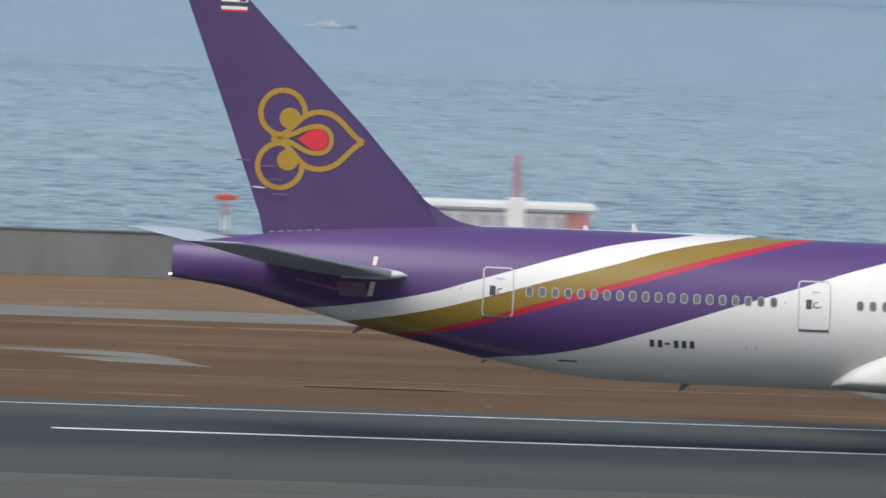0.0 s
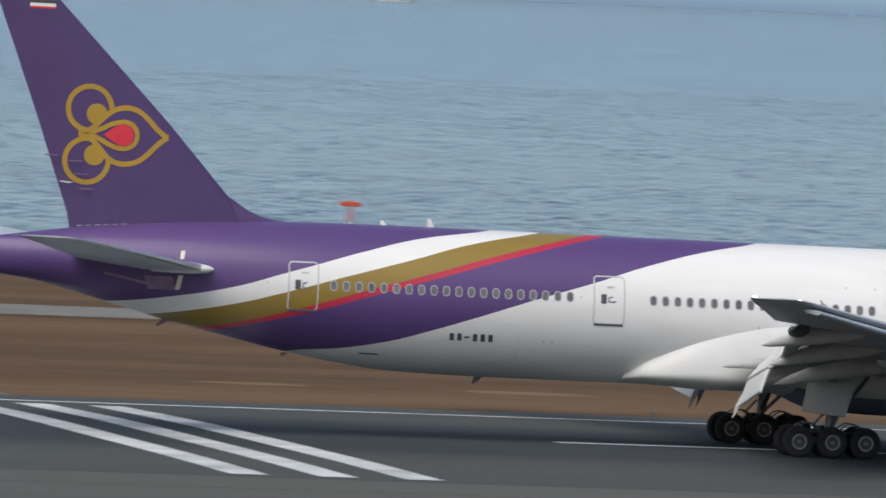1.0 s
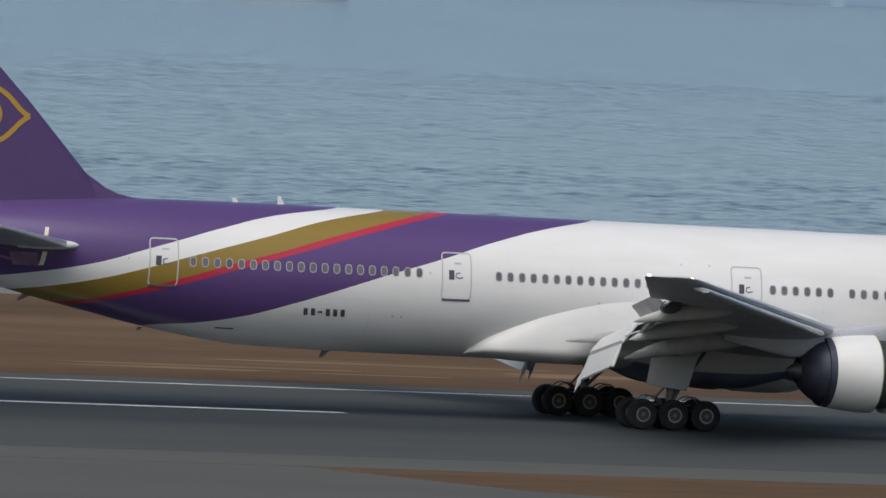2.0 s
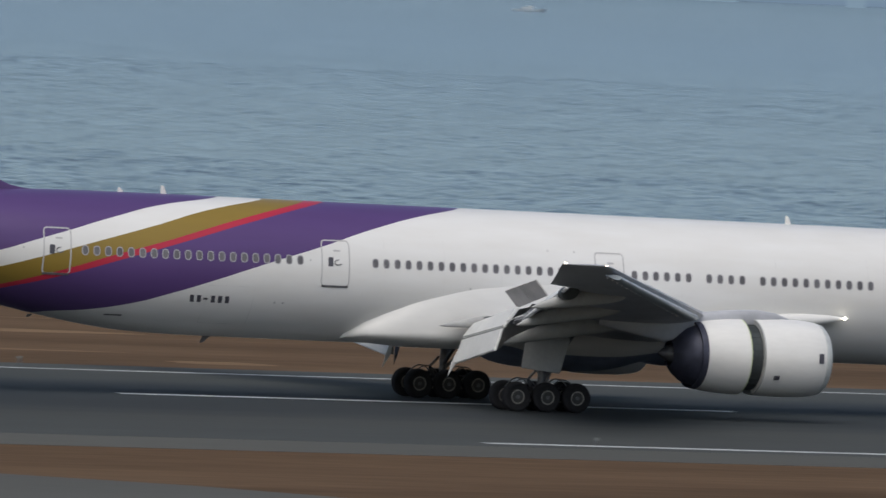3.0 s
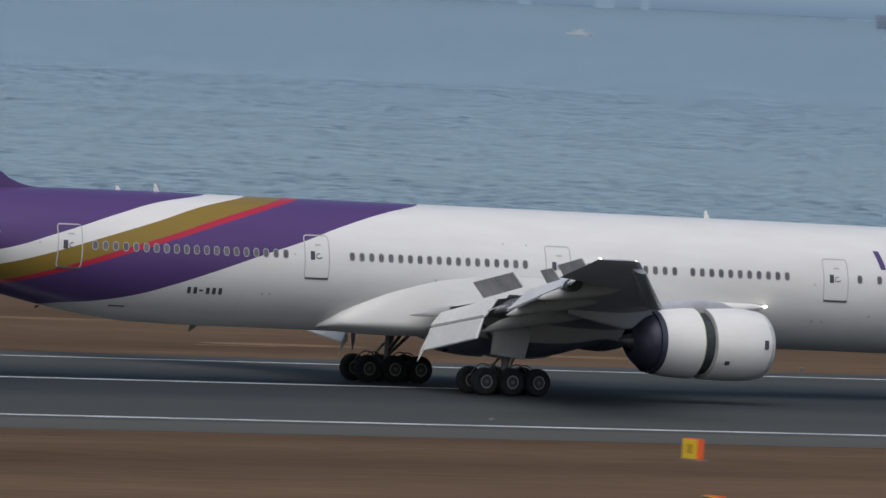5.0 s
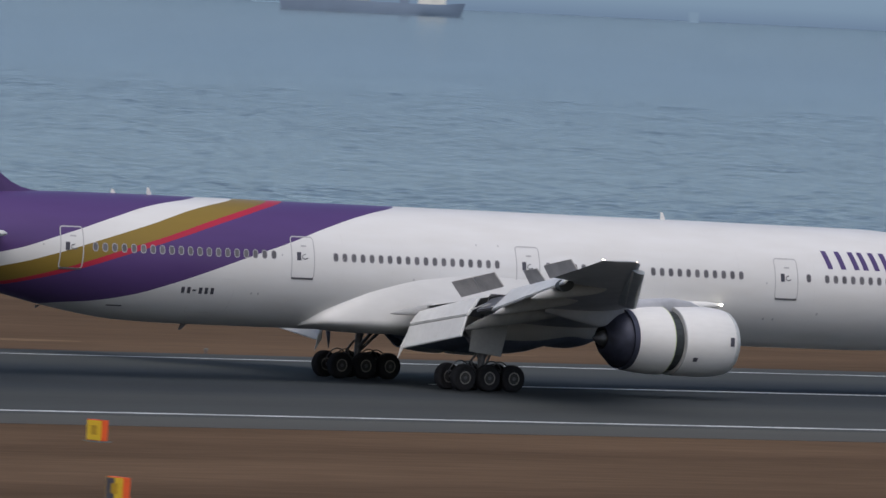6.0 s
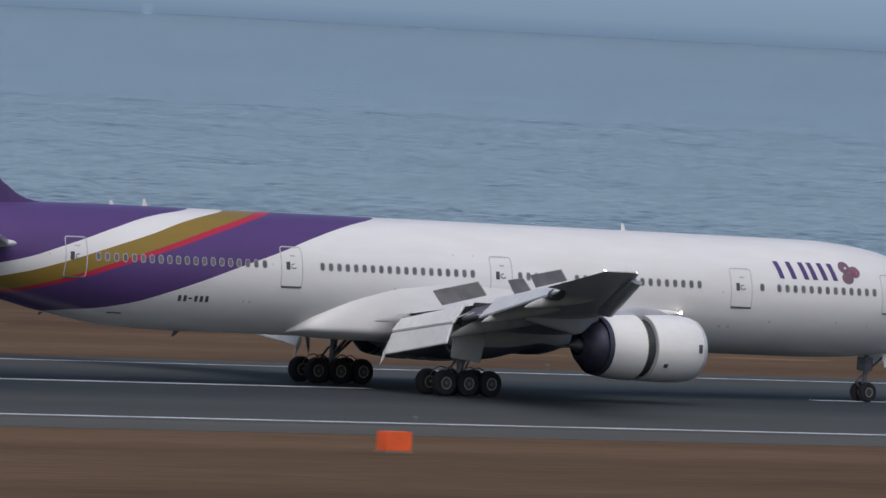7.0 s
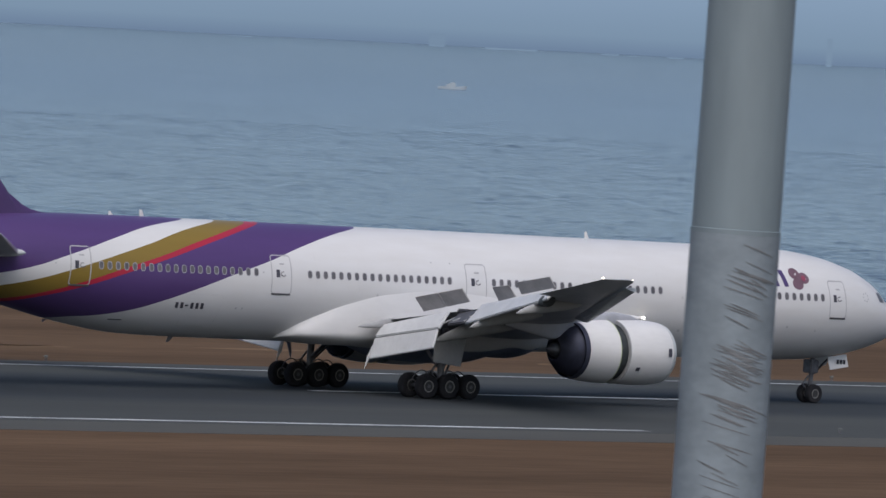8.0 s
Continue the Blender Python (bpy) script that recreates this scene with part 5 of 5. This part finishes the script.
# ---------------------------------------------------------------- the pole close to the lens
def light_pole():
    m = thing("light_pole", pose(26.77 - 0.022, 30.80 + 0.019, 0, 0.72, 0.86, 0), "tall galvanised steel light pole with stains and a joint", "pole")
    part("lower_shaft", revolve_up([(0.20, -0.1), (0.182, 12), (0.176, 18.06)], 40), M_POLELOW, m, "stained lower steel shaft")
    part("upper_shaft", revolve_up([(0.173, 18.06), (0.168, 20), (0.155, 26)], 40), M_POLE, m, "paler upper steel shaft")
    part("joint", revolve_up([(0.170, 18.04), (0.1765, 18.045), (0.1765, 18.062), (0.170, 18.066)], 40), M_POLE, m)
    rnd = random.Random(21)
    for k in range(76):      # slanting scrapes in a band down the shaft
        z = rnd.choice((rnd.uniform(17.46, 17.62), rnd.uniform(17.46, 17.62), rnd.uniform(17.32, 17.42), rnd.uniform(16.9, 17.3), rnd.uniform(17.65, 17.99)))
        a = radians(rnd.gauss(-112 - 30 * (17.6 - z), 11 if z < 17.65 else 8))
        h, w = rnd.uniform(0.0012, 0.0055), rnd.uniform(0.22, 0.50)
        bm = bmesh.new()
        rows = []
        for j in range(6):
            u = j / 5 - 0.5
            aa, rr = a + u * w * 2.2, 0.1785
            zz = z - u * 0.045
            hh = h * (1 - (2 * u) ** 2) * 0.5 + 0.001
            rows.append([bm.verts.new((rr * math.cos(aa), rr * math.sin(aa), zz + d)) for d in (-hh, hh)])
        for p, q in zip(rows, rows[1:]):
            bm.faces.new((p[0], q[0], q[1], p[1]))
        part("stain_streak", bm, M_STAIN, m)
    part("base_plate", box(-0.35, 0.35, -0.35, 0.35, 0, 0.04, bevel=0.01), M_DARKMETAL, m)


light_pole()


# ---------------------------------------------------------------- ships and boats on the sea
M_FERRYSIDE = surface("greyed_pink_ferry_paint", (0.50, 0.44, 0.44), 0.6, vary=0.15, scale=0.6)
M_FADEDRED = surface("faded_red_paint", (0.42, 0.19, 0.17), 0.6, vary=0.2, scale=0.6)
M_BOATPALE = surface("pale_boat_paint", (0.36, 0.41, 0.44), 0.6, vary=0.1, scale=0.4)


def afloat(name, azimuth, r, label, category, heading=0.0):
    a = radians(azimuth)
    return thing(name, pose(r * math.sin(a), r * math.cos(a), sea_height(r), 0, 0, -azimuth + heading), label, category)


def hull(length, beam, decks, z0=-0.6, rake=0.05, stern=0.8, n=28):
    """decks: place along (-1 stern to 1 bow), deck height."""
    rings = []
    for k in range(n + 1):
        u = -1 + 2 * k / n
        fine = 1 - max(0.0, (u - 0.55) / 0.45) ** 2.2
        tail = 1 - (1 - stern) * max(0.0, (-u - 0.7) / 0.3) ** 2
        b = max(0.04, beam / 2 * fine * tail)
        z1 = lerp(decks, u)[0]
        x0 = u * length / 2 * (1 - (rake if u > 0.5 else 0.02) * abs(u))
        x1 = u * length / 2
        low = b * (0.75 if u > 0.5 else 0.92)
        rings.append([(x0, -low, z0), (x0, low, z0), (x0 + (x1 - x0) * 0.6, b, z0 + (z1 - z0) * 0.5), (x1, b, z1), (x1, -b, z1), (x0 + (x1 - x0) * 0.6, -b, z0 + (z1 - z0) * 0.5)])
    return loft(rings)


def tanker():
    s = afloat("tanker_ship", 27.49, 3388, "blue hulled coastal tanker with cream deckhouse aft", "ship")
    L = 60.9
    f = 0.827      # a small coaster: all lengths by this
    part("hull", hull(L, 12 * f, [(u, z * f) for u, z in [(-1, 5.5), (-0.3, 5.1), (-0.22, 3.5), (0.46, 3.2), (0.62, 4.7), (1, 7.4)]], z0=0.9 * f, rake=0.10), M_HULLBLUE, s, "navy blue hull")
    part("boot_topping", hull(L * 0.975, 11.6 * f, [(u, z * f) for u, z in [(-1, 0.9), (-0.3, 1.2), (0.5, 2.3), (1, 2.6)]], z0=-1, rake=0.0), M_HULLRED, s, "dull red lower hull")
    part("poop_house", box(*(f * q for q in (-30.5, -14, -5, 5, 5.0, 6.9)), bevel=0.1), M_SHIPWHITE, s)
    part("poop_rail", box(*(f * q for q in (-35.5, -30.6, -4, 4, 5.2, 6.0)), bevel=0.05), M_SHIPWHITE, s)
    d = part("deckhouse", box(*(f * q for q in (-23.6, -14.2, -4.5, 4.5, 6.9, 9.3)), bevel=0.1), M_SHIPWHITE, s, "cream deckhouse")
    part("upper_deckhouse", box(*(f * q for q in (-22.9, -14.8, -4.2, 4.2, 9.5, 11.9)), bevel=0.1), M_SHIPWHITE, d)
    part("deck_edge", box(*(f * q for q in (-24.2, -14.6, -4.8, 4.8, 9.3, 9.5))), M_DECKGREY, d)
    part("bridge", box(*(f * q for q in (-22.4, -15.2, -4.8, 4.8, 11.9, 13.9)), bevel=0.1), M_SHIPWHITE, d)
    for k in range(5):
        part("bridge_window", box(*(f * q for q in (-22.0 + 1.15 * k, -21.2 + 1.15 * k, -4.9, -4.75, 12.6, 13.3))), M_DARKMARK, d)
    for k in range(4):
        part("cabin_port", box(*(f * q for q in (-22.6 + 1.9 * k, -21.8 + 1.9 * k, -4.6, -4.45, 7.7, 8.5))), M_DARKMARK, d)
    part("funnel", box(*(f * q for q in (-28.9, -24.6, -1.8, 1.8, 6.9, 12.4)), bevel=0.4), M_FERRYSIDE, s, "faded pink funnel with a dark top")
    part("funnel_cap", box(*(f * q for q in (-28.4, -25.4, -1.7, 1.7, 12.4, 14.6)), bevel=0.5), M_HULLBLUE, s, "dark funnel top")
    part("radar_mast", rod([f * q for q in (-20.6, 0, 13.0)], [f * q for q in (-20.6, 0, 19.6)], 0.22, 0.12, 8), M_SHIPWHITE, s)
    part("mast_yard", box(*(f * q for q in (-22.6, -18.8, -0.2, 0.2, 15.6, 15.9))), M_SHIPWHITE, s)
    part("fore_mast", rod([f * q for q in (26, 0, 4)], [f * q for q in (26, 0, 14.2)], 0.35, 0.2, 8), M_SHIPWHITE, s)
    for y in (-2.5, 0, 2.5):
        part("deck_pipe", rod([f * q for q in (-12, y, 5.0)], [f * q for q in (24, y, 5.0)], 0.3, n=8), M_DECKGREY, s)
    part("catwalk", box(*(f * q for q in (-1, 24, -0.8, 0.8, 5.9, 6.15))), M_DECKGREY, s)
    for k in range(11):
        part("catwalk_post", box(*(f * q for q in (-1 + 2.5 * k - 0.12, -1 + 2.5 * k + 0.12, -0.6, 0.6, 3.4, 5.9))), M_DECKGREY, s)
    part("crane_post", rod([f * q for q in (1, 0, 3.4)], [f * q for q in (1, 0, 8.2)], 0.3, 0.2, 8), M_DECKGREY, s)
    for x in (-8, 0, 8, 15):
        part("manifold", box(*(f * q for q in (x - 0.7, x + 0.7, -4, 4, 3.4, 5.2)), bevel=0.1), M_DECKGREY, s)
    part("forecastle_rail", box(*(f * q for q in (28, 35.5, -1.8, 1.8, 6.9, 7.9))), M_SHIPWHITE, s)


def box_carrier():
    s = afloat("car_carrier_ship", 17.9, 4366, "pale grey slab-sided ship in the haze", "ship")
    part("hull", hull(58, 15, [(-1, 15), (1, 15.4)], z0=-0.5, rake=0.1, stern=0.95), M_HULLGREY, s, "pale grey slab side")
    # shade on the bow, built as a block in darker slate
    part("bow_shade", box(24.6, 28.2, -6, 6, 1.0, 15.2, bevel=0.3), M_HULLSLATE, s)
    part("house", box(-20, 10, -6, 6, 15.2, 19, bevel=0.2), M_SHIPWHITE, s)
    part("stern_ramp", box(-40, -29.2, -3, 3, 8.2, 10.4, bevel=0.3), M_SHIPWHITE, s, "cream stern platform")
    for x, z in ((-4, 8.5), (14, 12.6), (-16, 12.6)):
        part("side_port", box(x, x + 4.5, -7.62, -7.4, z, z + 0.9), M_HULLSLATE, s)


def long_freighter():
    s = afloat("freighter_ship", 33.66, 4558, "slate blue freighter in the haze with a cream deckhouse", "ship")
    part("hull", hull(81, 13, [(-1, 5.2), (0.7, 4.8), (1, 6.0)], z0=-0.5), M_HULLSLATE, s, "slate blue hull")
    part("deckhouse", box(20, 32, -5, 5, 4.8, 12.5, bevel=0.2), M_SHIPWHITE, s, "cream deckhouse")
    part("funnel", box(12, 16, -2, 2, 4.8, 11, bevel=0.2), M_HULLSLATE, s)
    for x in (-25, -8):
        part("hatch", box(x - 7, x + 7, -4.5, 4.5, 4.8, 6.2, bevel=0.1), M_DECKGREY, s)


def small_boat(azimuth, r, length, mast=0.0, dark=False):
    s = afloat("small_boat", azimuth, r, "small pale motor boat far out on the sea", "boat")
    tagged(s, group="small boats")
    part("hull", hull(length, length * 0.25, [(-1, 0.8), (0.3, 0.8), (1, 1.3)], z0=-0.3, n=14), M_HULLGREY if dark else M_BOATPALE, s)
    part("cabin", box(-length * 0.22, length * 0.12, -length * 0.08, length * 0.08, 0.8, 1.7, bevel=0.1), M_BOATPALE, s)
    part("wheelhouse", box(-length * 0.08, length * 0.10, -length * 0.06, length * 0.06, 1.7, 2.3, bevel=0.1), M_BOATPALE, s)
    if mast:
        part("mast", rod((length * 0.38, 0, 1.5), (length * 0.38, 0, mast), 0.5, 0.5, 8), M_HULLGREY, s)


def ferry():
    s = thing("passenger_ferry", pose(110.8, 832, -4.0), "white passenger ferry with a red band moored offshore", "ferry")
    part("hull", hull(18.8, 5, [(-1, 3.2), (0.5, 3.3), (1, 4.2)], z0=-0.4, n=16), M_WHITE, s)
    c = part("saloon", box(-8.8, 8.2, -2.1, 2.1, 3.1, 5.2, bevel=0.15), M_FERRYSIDE, s, "greyed pink saloon side")
    part("bow_panel", box(6.6, 8.5, -2.16, -2.09, 3.1, 5.15), M_FADEDRED, s, "faded red panel at the end of the saloon")
    part("roof", box(-9.2, 9.1, -2.4, 2.4, 5.2, 5.95, bevel=0.2), M_WHITE, s, "white roof")
    for k in range(10):
        part("saloon_window", box(-8.3 + 1.55 * k, -7.2 + 1.55 * k, -2.14, -2.08, 3.9, 4.8), M_WFRAME, c)


tanker()
box_carrier()
long_freighter()
small_boat(6.727, 3617, 17.7)
small_boat(39.86, 3571, 9.8)
small_boat(26.72, 4007, 12.0, 5.4, False)
small_boat(24.01, 4202, 13.2, 0, True)
small_boat(31.54, 3944, 10.0)
small_boat(13.2, 4560, 16.0)
ferry()


def far_shore():
    """Low far shore whose blocks glow in haze colour, so they almost vanish."""
    rnd = random.Random(9)
    o = thing("far_shore", pose(0, 0, 0), "far shore buildings glowing in painted haze colour", "far shore", kind="structure")
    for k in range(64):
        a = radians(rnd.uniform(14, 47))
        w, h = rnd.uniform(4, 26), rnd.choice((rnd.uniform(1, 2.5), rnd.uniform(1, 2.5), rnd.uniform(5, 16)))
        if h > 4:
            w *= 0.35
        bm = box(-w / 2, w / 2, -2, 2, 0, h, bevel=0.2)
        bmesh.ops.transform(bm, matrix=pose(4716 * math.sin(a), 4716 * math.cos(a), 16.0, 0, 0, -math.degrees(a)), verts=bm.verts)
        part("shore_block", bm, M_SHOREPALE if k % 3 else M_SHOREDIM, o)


# haze is put into the shore blocks as emission over a black base
M_SHOREPALE = glow("pale_shore_haze_glow", (0.215, 0.306, 0.398), 1.0)
M_SHOREDIM = glow("dim_shore_haze_glow", (0.200, 0.288, 0.380), 1.0)
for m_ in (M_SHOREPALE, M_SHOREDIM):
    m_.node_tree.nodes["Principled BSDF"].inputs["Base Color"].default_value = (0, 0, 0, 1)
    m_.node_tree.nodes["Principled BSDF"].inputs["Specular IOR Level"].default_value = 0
far_shore()


# ---------------------------------------------------------------- what moves
ROLL_OUT = [(0.0, 117.16), (0.5, 137.02), (1.0, 156.17), (1.5, 174.80), (2.8, 220.70), (3.0, 227.62), (3.5, 244.60), (4.0, 261.30), (4.5, 277.85), (5.8, 320.70), (6.0, 327.25),
            (6.5, 343.60), (7.0, 359.75), (7.5, 375.76), (8.0, 391.75)]


def motions():
    walk(airliner, [(t, pose(x, MID, 0, 0, math.degrees(PITCH), 0)) for t, x in ROLL_OUT])
    for w, r in wheels:
        at = w.location.copy()
        step = 88.0 if r > 0.6 else 89.0
        walk(w, [(k / FPS, pose(*at, 0, step * k, 0)) for k in range(241)])


motions()
